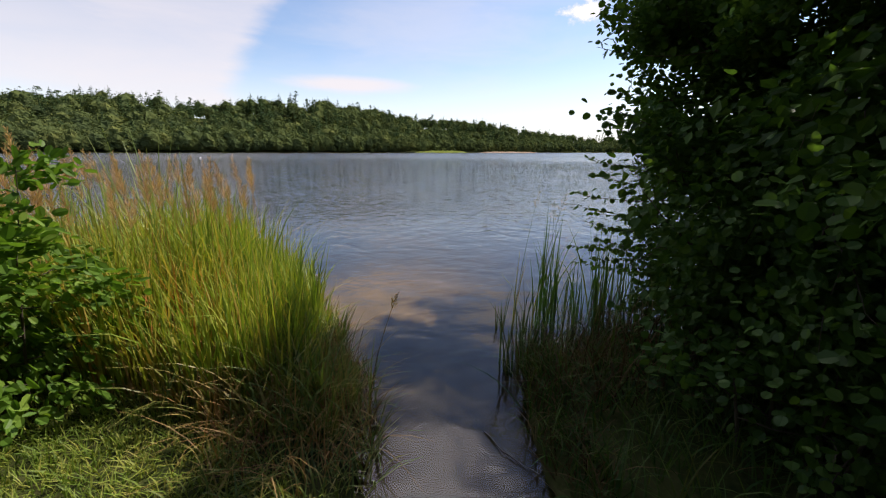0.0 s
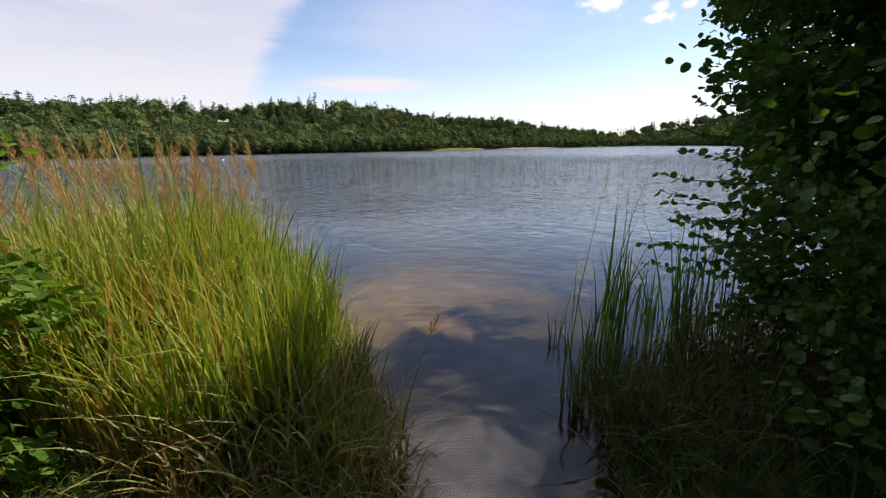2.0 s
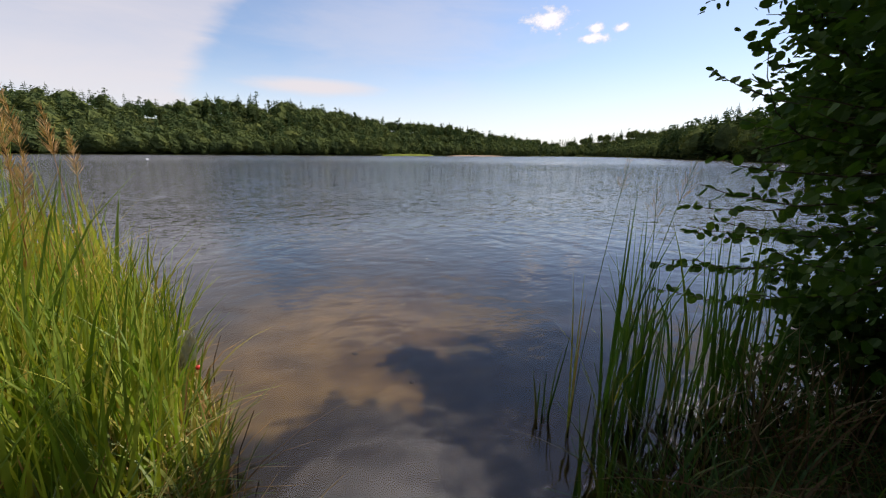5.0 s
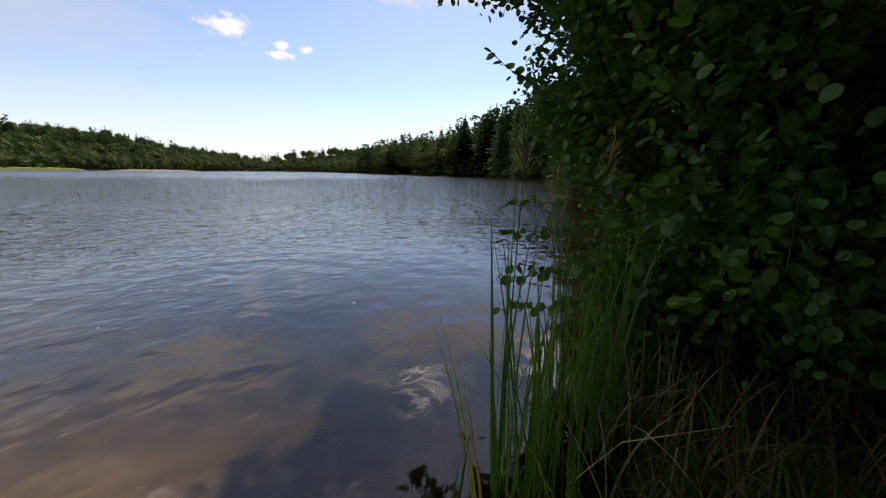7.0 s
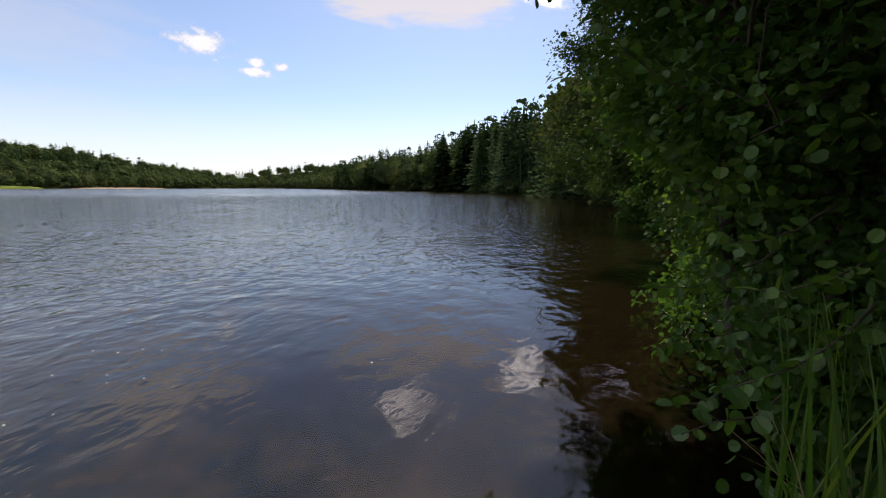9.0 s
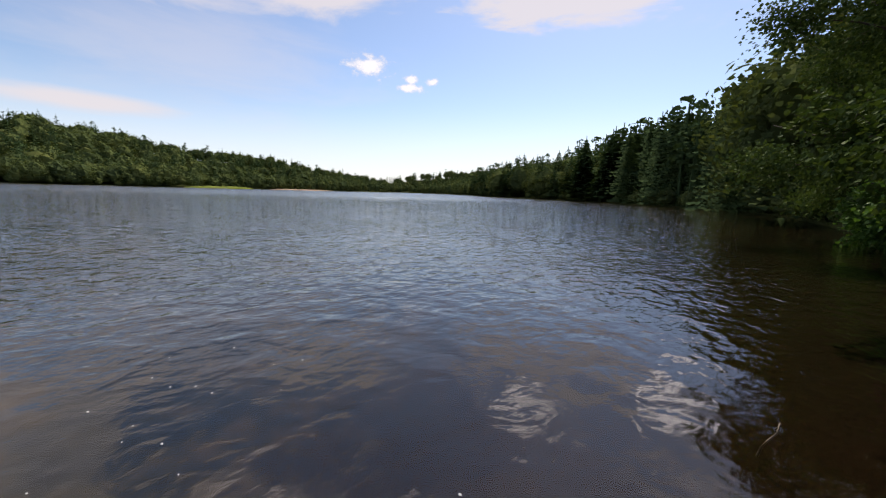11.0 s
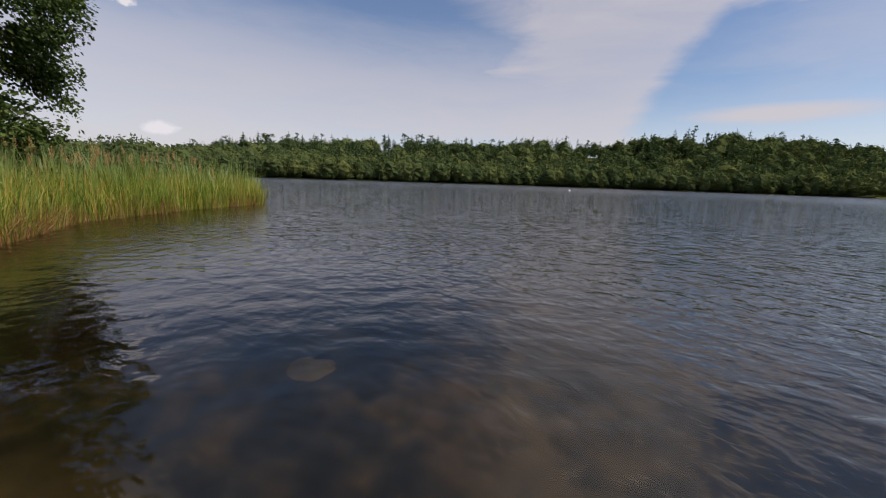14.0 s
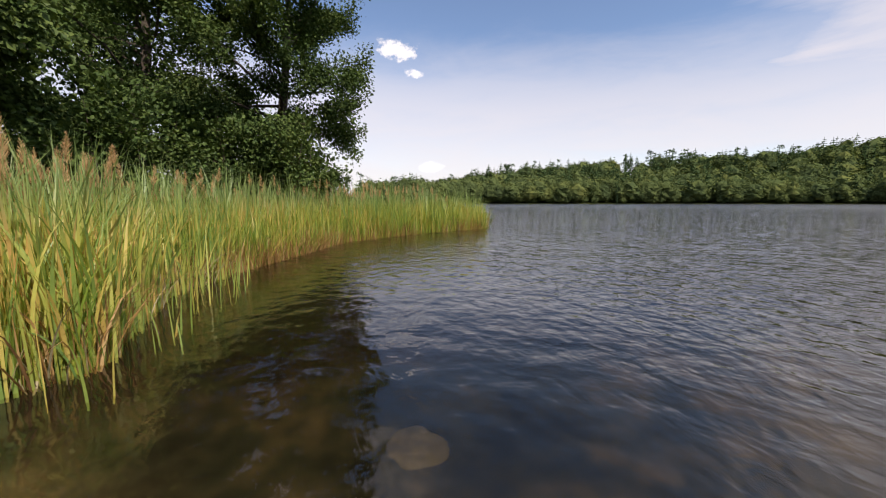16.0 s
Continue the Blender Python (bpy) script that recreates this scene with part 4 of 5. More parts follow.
def grass(name, label, corners, count, tall, wide, mat, seed, lean=0.25, curl=0.3, category="grass", segments=4, vary=0.3, edge=1.0, tufts=0.1):
    rng = np.random.default_rng(seed)
    p = strewn(rng, count, corners)
    z = np.maximum(ground_height(p[:, 0], p[:, 1]) - 0.02, -0.35)
    base = np.stack([p[:, 0], p[:, 1], z], 1)
    h = tall * (1 + rng.uniform(-vary, vary, count)) * (1 + tufts * wobble(p[:, 0], p[:, 1], 0.23, 1.0)) * (edge + (1 - edge) * np.clip(rim_distance(p, corners) / 0.45, 0, 1)) - np.minimum(z, 0)
    v, f, _ = blade_arrays(rng, base, h, wide * rng.uniform(0.6, 1.3, count), np.minimum(np.abs(rng.normal(0, lean, count)), 0.7), np.minimum(np.abs(rng.normal(0, curl, count)), 0.85), segments)
    ob = new(name, mesh_of(name, v, f, mat))
    return tagged(ob, label, category, kind="stuff")


def plume_arrays(rng, foot, top, spread=0.09, length=0.28, spikes=60, w=0.0018):
    """The feathery head on a stalk: many short spikelets round the upper part."""
    axis = top - foot
    axis /= np.linalg.norm(axis)
    t = rng.uniform(0, 1, spikes) ** 0.8
    base = top - axis * length * t[:, None]
    out = rng.normal(0, 1, (spikes, 3))
    out -= (out @ axis)[:, None] * axis
    out /= np.linalg.norm(out, axis=1, keepdims=True)
    way = axis * 0.8 + out * 0.5
    l = spread * rng.uniform(0.5, 1.2, spikes) * (0.35 + t)
    side = np.cross(way, rng.normal(size=(spikes, 3)))
    side /= np.linalg.norm(side, axis=1, keepdims=True)
    tip = base + way * l[:, None]
    mid = base + way * l[:, None] * 0.55
    v = np.stack([base, mid + side * w, tip, mid - side * w], 1).reshape(-1, 3)
    return v, np.arange(4 * spikes).reshape(-1, 4)


def plume_grass(x, y, top, lean_x, lean_y, seed, label, bend=0.06, head=0.28, spread=0.09, spikes=60, group="grass plumes", thick=0.0024, stem=None):
    """One flowering stalk with its seed head and a few blades."""
    rng = np.random.default_rng(seed)
    z = max(float(ground_height(np.array(x), np.array(y))), -0.3)
    root = new("plume_grass")
    root.location = (x, y, z)
    t = np.linspace(0, 1, 7)
    line = np.stack([lean_x * t ** 1.6, lean_y * t ** 1.6, (top - z) * t], 1)
    part("stalk", mesh_of("stalk", *tube(line, np.linspace(0.0035, 0.0012, 7), 4), stem or M_STRAW, True), root)
    part("seed_head", mesh_of("seed_head", *plume_arrays(rng, line[-2], line[-1], spread, head, spikes, thick), M_PLUME), root, "feathery tan seed head")
    n = 3
    v, f, _ = blade_arrays(rng, np.zeros((n, 3)), (top - z) * rng.uniform(0.4, 0.65, n), np.full(n, 0.009), rng.uniform(0.1, 0.3, n), rng.uniform(0.1, 0.4, n))
    part("blade", mesh_of("blade", v, f, M_REED), root)
    return tagged(root, label, "grass", group)


LEFT_CLUMP = [(-1.35, 2.5), (-0.55, 2.05), (-0.2, 1.9), (0.06, 2.3), (0.06, 2.8), (0.0, 3.4), (-0.2, 4.2), (-0.75, 4.85), (-2.2, 4.7), (-2.4, 3.4)]
CLUMP_BACK = [(-1.5, 2.65), (-0.7, 2.25), (-0.3, 2.45), (-0.12, 3.2), (-0.3, 4.2), (-0.8, 4.85), (-2.2, 4.7), (-2.4, 3.4)]
CLUMP_FRONT = [(-1.2, 2.45), (-0.55, 2.0), (-0.1, 1.95), (0.08, 2.4), (0.04, 3.0), (-0.02, 3.5), (-0.25, 4.2), (-0.7, 4.7), (-0.5, 4.1), (-0.35, 3.3), (-0.7, 2.7)]
grass("tall_grass", "sunlit yellow-green reed grass at the water's edge", CLUMP_BACK, 4900, 0.93, 0.0135, M_REED, 31, 0.11, 0.19, segments=5, edge=0.74, vary=0.35, tufts=0.18)
grass("drooping_grass", "tangled drooping green grass below the tall reed grass", CLUMP_FRONT, 1700, 0.44, 0.0125, M_BANK, 43, 0.2, 0.5, segments=6, edge=0.6, vary=0.6, tufts=0.3)
grass("straw_grass", "dry tan and brown stems among the reed grass", LEFT_CLUMP, 1300, 0.46, 0.008, M_STRAW, 32, 0.2, 0.4, segments=4, edge=0.5, vary=0.5)
grass("brown_stems", "orange-brown dead stems inside the reed grass", CLUMP_BACK, 650, 0.5, 0.009, M_STRAW, 56, 0.08, 0.15, segments=4, edge=0.7, vary=0.4)
grass("low_grass", "short tangled grass along the bank", [(-0.7, 1.6), (-0.1, 1.4), (0.2, 1.8), (0.22, 2.8), (-0.3, 2.9), (-0.8, 2.2)], 900, 0.2, 0.009, M_BANK, 33, 0.45, 0.8)
grass("meadow_grass", "longer meadow grass further up the bank", [(-9.5, -4.0), (0.9, -4.0), (1.0, 0.2), (-0.3, 0.6), (-3.2, 1.0), (-3.2, 3.0), (-5.0, 3.2), (-9.5, 5.4)], 16000, 0.13, 0.011, M_LAWN, 59, 0.5, 0.6, segments=2, vary=0.5)
grass("lawn", "short sunlit meadow grass on the bank", [(-3.5, 0.6), (-0.3, 0.3), (-0.2, 1.5), (-0.6, 2.2), (-1.4, 2.9), (-3.5, 3.2)], 23000, 0.085, 0.007, M_LAWN, 34, 0.5, 0.6, segments=2, vary=0.5)

for corners, count, tall, seed in (
    ([(1.2, 2.45), (1.28, 2.7), (1.48, 2.7), (1.42, 2.4)], 34, 0.46, 35),
    ([(1.52, 2.75), (1.58, 3.0), (1.74, 3.0), (1.72, 2.7)], 12, 0.5, 48),
    ([(1.46, 3.16), (1.54, 3.3), (1.66, 3.28), (1.6, 3.14)], 7, 0.36, 61),
):
    grass("reed_clump", "green reed blades standing in shaded shallow water", corners, count, tall, 0.013, M_SEDGE_SHADED, seed, 0.1, 0.12, segments=5, vary=0.45)
for corners, count, tall, wide, seed in (
    ([(1.86, 3.02), (1.92, 3.24), (2.12, 3.26), (2.08, 3.0)], 42, 0.92, 0.0125, 62),
    ([(2.08, 2.9), (2.14, 3.16), (2.36, 3.2), (2.34, 2.92)], 26, 0.66, 0.012, 49),
    ([(2.36, 2.8), (2.4, 3.12), (2.66, 3.16), (2.66, 2.84)], 38, 0.88, 0.014, 40),
    ([(2.66, 2.75), (2.7, 3.05), (3.0, 3.05), (2.98, 2.78)], 20, 0.78, 0.013, 63),
):
    grass("rush_clump", "tall fresh green sedge blades rising from the bank's edge", corners, count, tall, wide, M_RUSH, seed, 0.06, 0.11, segments=6, vary=0.35)
grass("straw_tussock", "bent straw, shade-dark in colour, lying over the bank", [(1.3, 1.7), (1.45, 2.2), (2.1, 2.35), (2.2, 1.7)], 130, 0.36, 0.007, M_STRAW_SHADED, 71, 0.45, 0.6, segments=7, vary=0.4)
grass("pale_blades", "pale dry blades arching out of the shaded sedge", [(1.9, 2.6), (2.0, 3.0), (2.9, 3.0), (2.9, 2.5)], 60, 0.55, 0.008, M_PALE, 64, 0.22, 0.6, segments=8, vary=0.4)
grass("bank_grass", "long drooping shaded grass along the bank", [(1.15, 0.6), (1.2, 1.7), (1.5, 2.5), (2.0, 2.8), (3.4, 2.8), (2.6, 0.6)], 1300, 0.26, 0.009, M_SEDGE_SHADED, 36, 0.4, 0.9, segments=5)

grass("straw_tangle", "bent brown and green grass tangled at the water's edge", [(-0.9, 2.0), (-0.3, 1.6), (0.12, 1.8), (0.2, 2.8), (0.02, 3.3), (-0.3, 3.0), (-0.5, 2.4)], 500, 0.28, 0.007, M_STRAW, 41, 0.5, 1.0, segments=5, vary=0.5)
BANK_EDGE = [(0.98, 1.15), (1.12, 1.85), (1.42, 2.5), (1.6, 2.75), (1.75, 2.6), (1.45, 1.9), (1.25, 1.1)]
grass("bank_edge_grass", "long shaded grass hanging over the bank's edge", BANK_EDGE, 330, 0.27, 0.009, M_SEDGE_SHADED, 57, 0.35, 0.8, segments=6, vary=0.5, tufts=0.3)
grass("bank_edge_straw", "dry grass, shade-dark in colour, hanging over the bank's edge", BANK_EDGE, 310, 0.25, 0.007, M_STRAW_SHADED, 58, 0.45, 0.9, segments=6, vary=0.5, tufts=0.3)
grass("bank_straw", "long bent straw, shade-dark in colour, lying over the bank", [(1.6, 2.0), (1.75, 2.65), (2.9, 2.8), (2.9, 1.9)], 330, 0.42, 0.008, M_STRAW_SHADED, 46, 0.35, 0.8, segments=7, vary=0.5)
grass("bank_blades", "long arching grass blades on the shaded bank", [(1.5, 2.0), (1.6, 2.7), (2.6, 2.9), (2.6, 2.0)], 60, 0.46, 0.01, M_SEDGE_SHADED, 42, 0.22, 0.5, segments=7)

REED_BELT = [(-0.85, 5.0), (-1.3, 5.3), (-3.3, 5.0), (-4.6, 5.5), (-8.9, 7.6), (-11.2, 10.6), (-12.6, 13.8), (-13.6, 14.6), (-15.2, 13.4), (-13.5, 9.5), (-9.8, 5.3), (-4.5, 2.9), (-1.2, 3.6)]
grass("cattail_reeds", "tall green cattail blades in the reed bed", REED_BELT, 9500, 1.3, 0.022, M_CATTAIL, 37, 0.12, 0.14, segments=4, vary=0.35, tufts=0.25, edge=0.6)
REED_RIM = [(-0.8, 5.0), (-1.2, 5.4), (-3.3, 5.1), (-4.6, 5.6), (-8.9, 7.7), (-11.2, 10.7), (-12.7, 13.9), (-13.2, 14.2), (-11.8, 10.4), (-9.4, 6.8), (-4.7, 4.6), (-2.0, 4.2)]
grass("reed_fringe", "yellowing reed blades along the water's edge", REED_RIM, 6500, 0.9, 0.017, M_REED, 38, 0.15, 0.22, vary=0.5, edge=0.6, segments=5)
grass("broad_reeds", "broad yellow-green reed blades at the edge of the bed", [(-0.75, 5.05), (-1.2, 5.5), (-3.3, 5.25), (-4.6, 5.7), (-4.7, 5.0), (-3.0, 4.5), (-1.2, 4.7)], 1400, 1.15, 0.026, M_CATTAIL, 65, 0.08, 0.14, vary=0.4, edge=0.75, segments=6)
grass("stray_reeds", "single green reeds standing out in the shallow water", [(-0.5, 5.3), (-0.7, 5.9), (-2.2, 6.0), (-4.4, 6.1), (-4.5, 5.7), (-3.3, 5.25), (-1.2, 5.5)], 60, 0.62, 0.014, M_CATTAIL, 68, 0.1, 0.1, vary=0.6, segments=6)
grass("bent_reeds", "broken pale reed blades hanging over the water", [(-0.75, 5.05), (-1.2, 5.5), (-3.3, 5.25), (-4.6, 5.7), (-4.6, 5.4), (-3.2, 5.0), (-1.2, 5.2)], 110, 0.5, 0.014, M_PALE, 66, 0.3, 0.6, vary=0.5, segments=7)
REED_FOOT = [(-0.8, 5.0), (-1.2, 5.45), (-3.3, 5.15), (-4.6, 5.65), (-8.9, 7.76), (-11.2, 10.76), (-12.7, 13.96), (-12.6, 13.5), (-11.0, 10.4), (-8.7, 7.4), (-4.6, 5.35), (-3.3, 4.85), (-1.3, 5.1)]
grass("reed_litter", "orange-brown dead leaves at the foot of the reeds", REED_FOOT, 2600, 0.42, 0.013, M_STRAW, 54, 0.2, 0.35, vary=0.6)
grass("reed_straw", "rust-brown dead reed stalks at the waterline", REED_BELT, 6500, 0.5, 0.012, M_STRAW, 39, 0.2, 0.3, vary=0.5)

rng = np.random.default_rng(77)
for k in range(80):
    x, y = strewn(rng, 1, [(-2.4, 3.0), (-1.1, 2.9), (-0.55, 3.9), (-0.8, 4.7), (-2.0, 4.8), (-2.8, 4.2)])[0]
    plume_grass(x, y, rng.uniform(1.4, 1.75), rng.normal(0, 0.12), rng.normal(0, 0.12), 300 + k, "tan flowering grass stalk with a feathery seed head", spread=0.085, thick=0.0017, spikes=120)
for k in range(140):
    x, y = strewn(rng, 1, [(-2.5, 4.4), (-4.5, 4.4), (-9.2, 6.3), (-12.6, 11.8), (-13.8, 12.8), (-11.0, 7.0), (-5, 3.4), (-2.2, 3.6)])[0]
    plume_grass(x, y, rng.uniform(1.35, 1.85), rng.normal(0, 0.12), rng.normal(0, 0.12), 400 + k, "brown flowering reed standing in the reed bed", head=0.3, spread=0.095, spikes=90, group="reed bed plumes", thick=0.0035)
for k in range(26):
    x, y = strewn(rng, 1, [(-2.4, 4.3), (-4.6, 4.5), (-5.6, 3.9), (-4.0, 3.2), (-2.4, 3.6)])[0]
    plume_grass(x, y, rng.uniform(1.45, 1.95), rng.normal(0, 0.12), rng.normal(0, 0.12), 900 + k, "tall brown flowering reed above the cattails", head=0.32, spread=0.1, spikes=110, group="tall reed plumes", thick=0.0024)
plume_grass(0.16, 2.35, 0.92, 0.19, -0.2, 501, "dark seed head leaning over the water", head=0.14, spread=0.05, spikes=40, group="leaning grass")
for x, y, top, lx, ly, seed in ((1.62, 3.1, 1.42, 0.22, 0.02, 502), (1.78, 3.02, 1.4, 0.2, -0.12, 503), (1.92, 2.95, 1.3, 0.05, 0.12, 504)):
    plume_grass(x, y, top, lx, ly, seed, "thin drooping grass plume above the reeds", head=0.2, spread=0.085, spikes=48, group="shaded plumes", thick=0.0006, stem=M_SEDGE_SHADED)


# ---------------------------------------------------------------- boughs that stand out from the bush
def sprig(parent, start, end, count, size, seed):
    """A thin branch of the bush with single leaves along it."""
    rng = np.random.default_rng(seed)
    o = np.array(parent.location)
    a, b = np.array(start) - o, np.array(end) - o
    t = np.linspace(0, 1, 7)[:, None]
    line = a + (b - a) * t + np.array([0, 0, -0.06]) * np.sin(np.pi * t) + rng.normal(0, 0.008, (7, 3))
    wood = part("branch", mesh_of("branch", *tube(line, np.linspace(0.006, 0.0015, 7), 5), M_TWIG, True), parent, "thin bare twig with rounded leaves")
    one = mesh_of("sprig_leaf", LEAF, LEAF_QUADS, M_LEAF)
    for k in range(count):
        f = (0.25 + 0.75 * k / count) * 6
        i = min(int(f), 5)
        p = line[i] + (line[i + 1] - line[i]) * (f - i)
        way = (b - a) / np.linalg.norm(b - a) + rng.normal(0, 0.7, 3)
        x, y, z = frames_of(rng, way[None], 0.2)
        leaf = part("leaf", one, wood)
        leaf.matrix_basis = Matrix.Translation(p) @ Matrix((x[0], y[0], z[0])).transposed().to_4x4() @ Matrix.Scale(size * rng.uniform(0.7, 1.2), 4)


def overhang(parent, points, spread, leaves, size, seed):
    """A long limb that arches out over the water, with side shoots and leaves."""
    rng = np.random.default_rng(seed)
    o = np.array(parent.location)
    line = np.array(points, float) - o
    t = np.linspace(0, len(line) - 1, 12)
    i = np.minimum(t.astype(int), len(line) - 2)
    line = line[i] + (line[i + 1] - line[i]) * (t - i)[:, None] + rng.normal(0, 0.03, (12, 3))
    wood, ends = [tube(line, np.linspace(0.045, 0.008, 12), 6)], []
    for k in range(34):
        f = rng.uniform(4, 11)
        i = min(int(f), 10)
        way = rng.normal(0, 1, 3) * np.array([1, 1, 0.45])
        shoot = limb_line(rng, line[i] + (line[i + 1] - line[i]) * (f - i), way / np.linalg.norm(way), spread * rng.uniform(0.4, 1.0), 4, 0.2, 0.0)
        wood.append(tube(shoot, np.linspace(0.008, 0.002, 5), 4))
        ends.append(shoot)
    ends = np.array(ends)
    pick, seg = rng.integers(0, len(ends), leaves), rng.uniform(0.5, 4, leaves)
    i = np.minimum(seg.astype(int), 3)
    places = ends[pick, i] + (ends[pick, i + 1] - ends[pick, i]) * (seg - i)[:, None] + rng.normal(0, 0.07, (leaves, 3))
    ways = ends[pick, 4] - ends[pick, 0]
    ways /= np.linalg.norm(ways, axis=1, keepdims=True)
    limb = part("limb", mesh_of("limb", *joined_arrays(wood), M_BARK, True), parent, "long grey-brown limb arching over the water")
    part("limb_foliage", mesh_of("limb_foliage", *leaf_arrays(rng, places, ways, size), M_ALDER), limb, "spray of dark green rounded leaves")


bush = bpy.data.objects["alder_bush"]
# limb added above the view, to take the sun off the leaves below
overhang(bush, [(5.0, 2.4, 2.4), (6.2, 3.5, 3.9), (6.5, 4.4, 4.6), (6.6, 5.0, 4.8)], 0.85, 9500, 0.07, 626)
overhang(bush, [(4.3, 2.8, 2.0), (4.3, 3.5, 2.75), (4.25, 4.0, 3.0), (4.2, 4.3, 3.05)], 0.5, 1700, 0.055, 625)
overhang(bush, [(4.4, 2.6, 2.2), (4.2, 3.6, 3.7), (4.2, 4.3, 4.2), (4.3, 4.7, 4.3)], 1.05, 9500, 0.07, 621)
overhang(bush, [(4.6, 2.6, 2.2), (5.0, 3.7, 3.8), (5.2, 4.5, 4.3), (5.4, 5.1, 4.6)], 1.05, 9500, 0.07, 622)
overhang(bush, [(4.4, 2.5, 2.6), (4.2, 3.1, 4.3), (4.1, 3.5, 5.2), (4.2, 3.9, 5.8)], 1.05, 9500, 0.07, 623)
overhang(bush, [(4.6, 2.5, 2.6), (5.2, 3.0, 4.3), (5.9, 3.7, 4.9), (6.3, 4.5, 5.1)], 1.05, 9500, 0.07, 624)
sprig(bush, (3.5, 3.3, 1.75), (3.15, 3.78, 2.02), 16, 0.07, 601)
sprig(bush, (3.1, 2.7, 1.8), (2.5, 2.95, 1.95), 15, 0.08, 602)
sprig(bush, (3.0, 2.8, 2.2), (2.45, 3.1, 2.3), 12, 0.08, 603)
sprig(bush, (2.7, 2.4, 1.0), (2.08, 2.62, 1.06), 20, 0.055, 604)
sprig(bush, (2.7, 2.45, 0.95), (2.12, 2.68, 0.86), 18, 0.055, 609)
sprig(bush, (2.9, 2.6, 1.15), (2.25, 2.75, 1.1), 18, 0.06, 605)
sprig(bush, (3.1, 2.0, 2.1), (2.4, 3.0, 2.02), 14, 0.085, 606)
sprig(bush, (3.0, 2.4, 2.5), (2.1, 2.85, 2.55), 15, 0.075, 607)
sprig(bush, (2.9, 2.4, 1.6), (2.05, 2.8, 1.7), 14, 0.07, 608)
for k, (x, y, z) in enumerate(((1.98, 2.88, 1.42), (2.1, 2.95, 1.28), (2.14, 2.86, 1.56), (2.22, 2.98, 1.12), (2.18, 2.9, 1.7))):
    sprig(bush, (x + 0.8, y - 0.35, z - 0.05), (x, y, z), 18, 0.052, 660 + k)
for k, (x, y, z) in enumerate(((2.33, 3.36, 0.8), (2.45, 3.4, 0.58), (2.5, 3.28, 1.02), (2.66, 3.48, 0.74), (2.6, 3.42, 1.12), (2.8, 3.52, 0.92), (2.75, 3.4, 0.5))):
    sprig(bush, (x + 0.7, y - 0.6, z + 0.1), (x, y, z), 20, 0.055, 650 + k)
for k, (x, y, z) in enumerate(((2.5, 2.82, 1.62), (2.72, 2.78, 1.45), (2.6, 2.7, 1.95), (2.85, 2.85, 1.8), (2.75, 2.75, 2.2), (2.5, 2.72, 1.3), (3.0, 2.95, 1.55))):
    sprig(bush, (x + 0.55, y - 0.5, z - 0.15), (x, y, z), 13, 0.075, 630 + k)


# ---------------------------------------------------------------- small things by the water
def lump(rng, size, flat=0.6, rough=0.12, rings=8, around=12):
    """A rounded stone: an uneven closed surface."""
    a, b = np.meshgrid(np.linspace(0, np.pi, rings), np.linspace(0, 2 * np.pi, around, endpoint=False), indexing="ij")
    v = np.stack([np.sin(a) * np.cos(b), np.sin(a) * np.sin(b), np.cos(a) * flat], -1)
    k = rng.uniform(0, 6.28, 6)
    bulge = 1 + rough * (np.sin(2.3 * v[..., 0] + k[0]) + np.sin(3.1 * v[..., 1] + k[1]) + np.sin(2.7 * v[..., 2] + k[2]) + 0.5 * np.sin(6 * v[..., 0] + 5 * v[..., 1] + k[3]))
    v = v * bulge[..., None] * size
    n, m = a.shape
    i, j = np.meshgrid(np.arange(n - 1), np.arange(m), indexing="ij")
    f = np.stack([i * m + j, (i + 1) * m + j, (i + 1) * m + (j + 1) % m, i * m + (j + 1) % m], -1).reshape(-1, 4)
    return v.reshape(-1, 3), f


def stone(x, y, size, seed, label):
    rng = np.random.default_rng(seed)
    ob = new("stone", mesh_of("stone", *lump(rng, size, 0.5, 0.07, 14, 24), M_STONE, True))
    ob.location = (x, y, float(ground_height(np.array(x), np.array(y))) - size * 0.3)
    ob.rotation_euler = (0, 0, rng.uniform(0, 6))
    return tagged(ob, label, "stone", "stones on the lake bed")


stone(0.08, 7.32, 0.22, 701, "pale rounded stone lying under the water")
stone(0.7, 4.4, 0.035, 704, "small pale pebble on the sandy bottom")
stone(1.0, 3.9, 0.03, 705, "small pale pebble on the sandy bottom")

M_SEED = solid("pale_fluff", [(0.2, (0.6, 0.58, 0.52)), (0.8, (0.85, 0.84, 0.8))], 60.0, 0.7, 0.2, 0.001)
FLOATS = [(3.38, 6.96), (2.89, 6.98), (2.62, 6.45), (2.0, 6.56), (2.77, 7.08), (2.94, 6.82), (2.54, 6.73), (3.27, 6.57), (3.57, 6.89), (2.16, 6.45), (2.48, 6.6), (3.27, 7.47), (2.86, 7.59), (2.71, 7.3), (2.38, 7.06), (3.46, 5.19), (2.63, 6.15)]
rng = np.random.default_rng(88)
for x, y in FLOATS:
    ob = new("floating_seed", mesh_of("floating_seed", *lump(rng, rng.uniform(0.003, 0.007), 0.4, 0.15, 5, 8), M_SEED, True))
    ob.location = (x, y, 0.002)
    tagged(ob, "tiny white seed fluff floating on the water", "seed", "floating seeds")


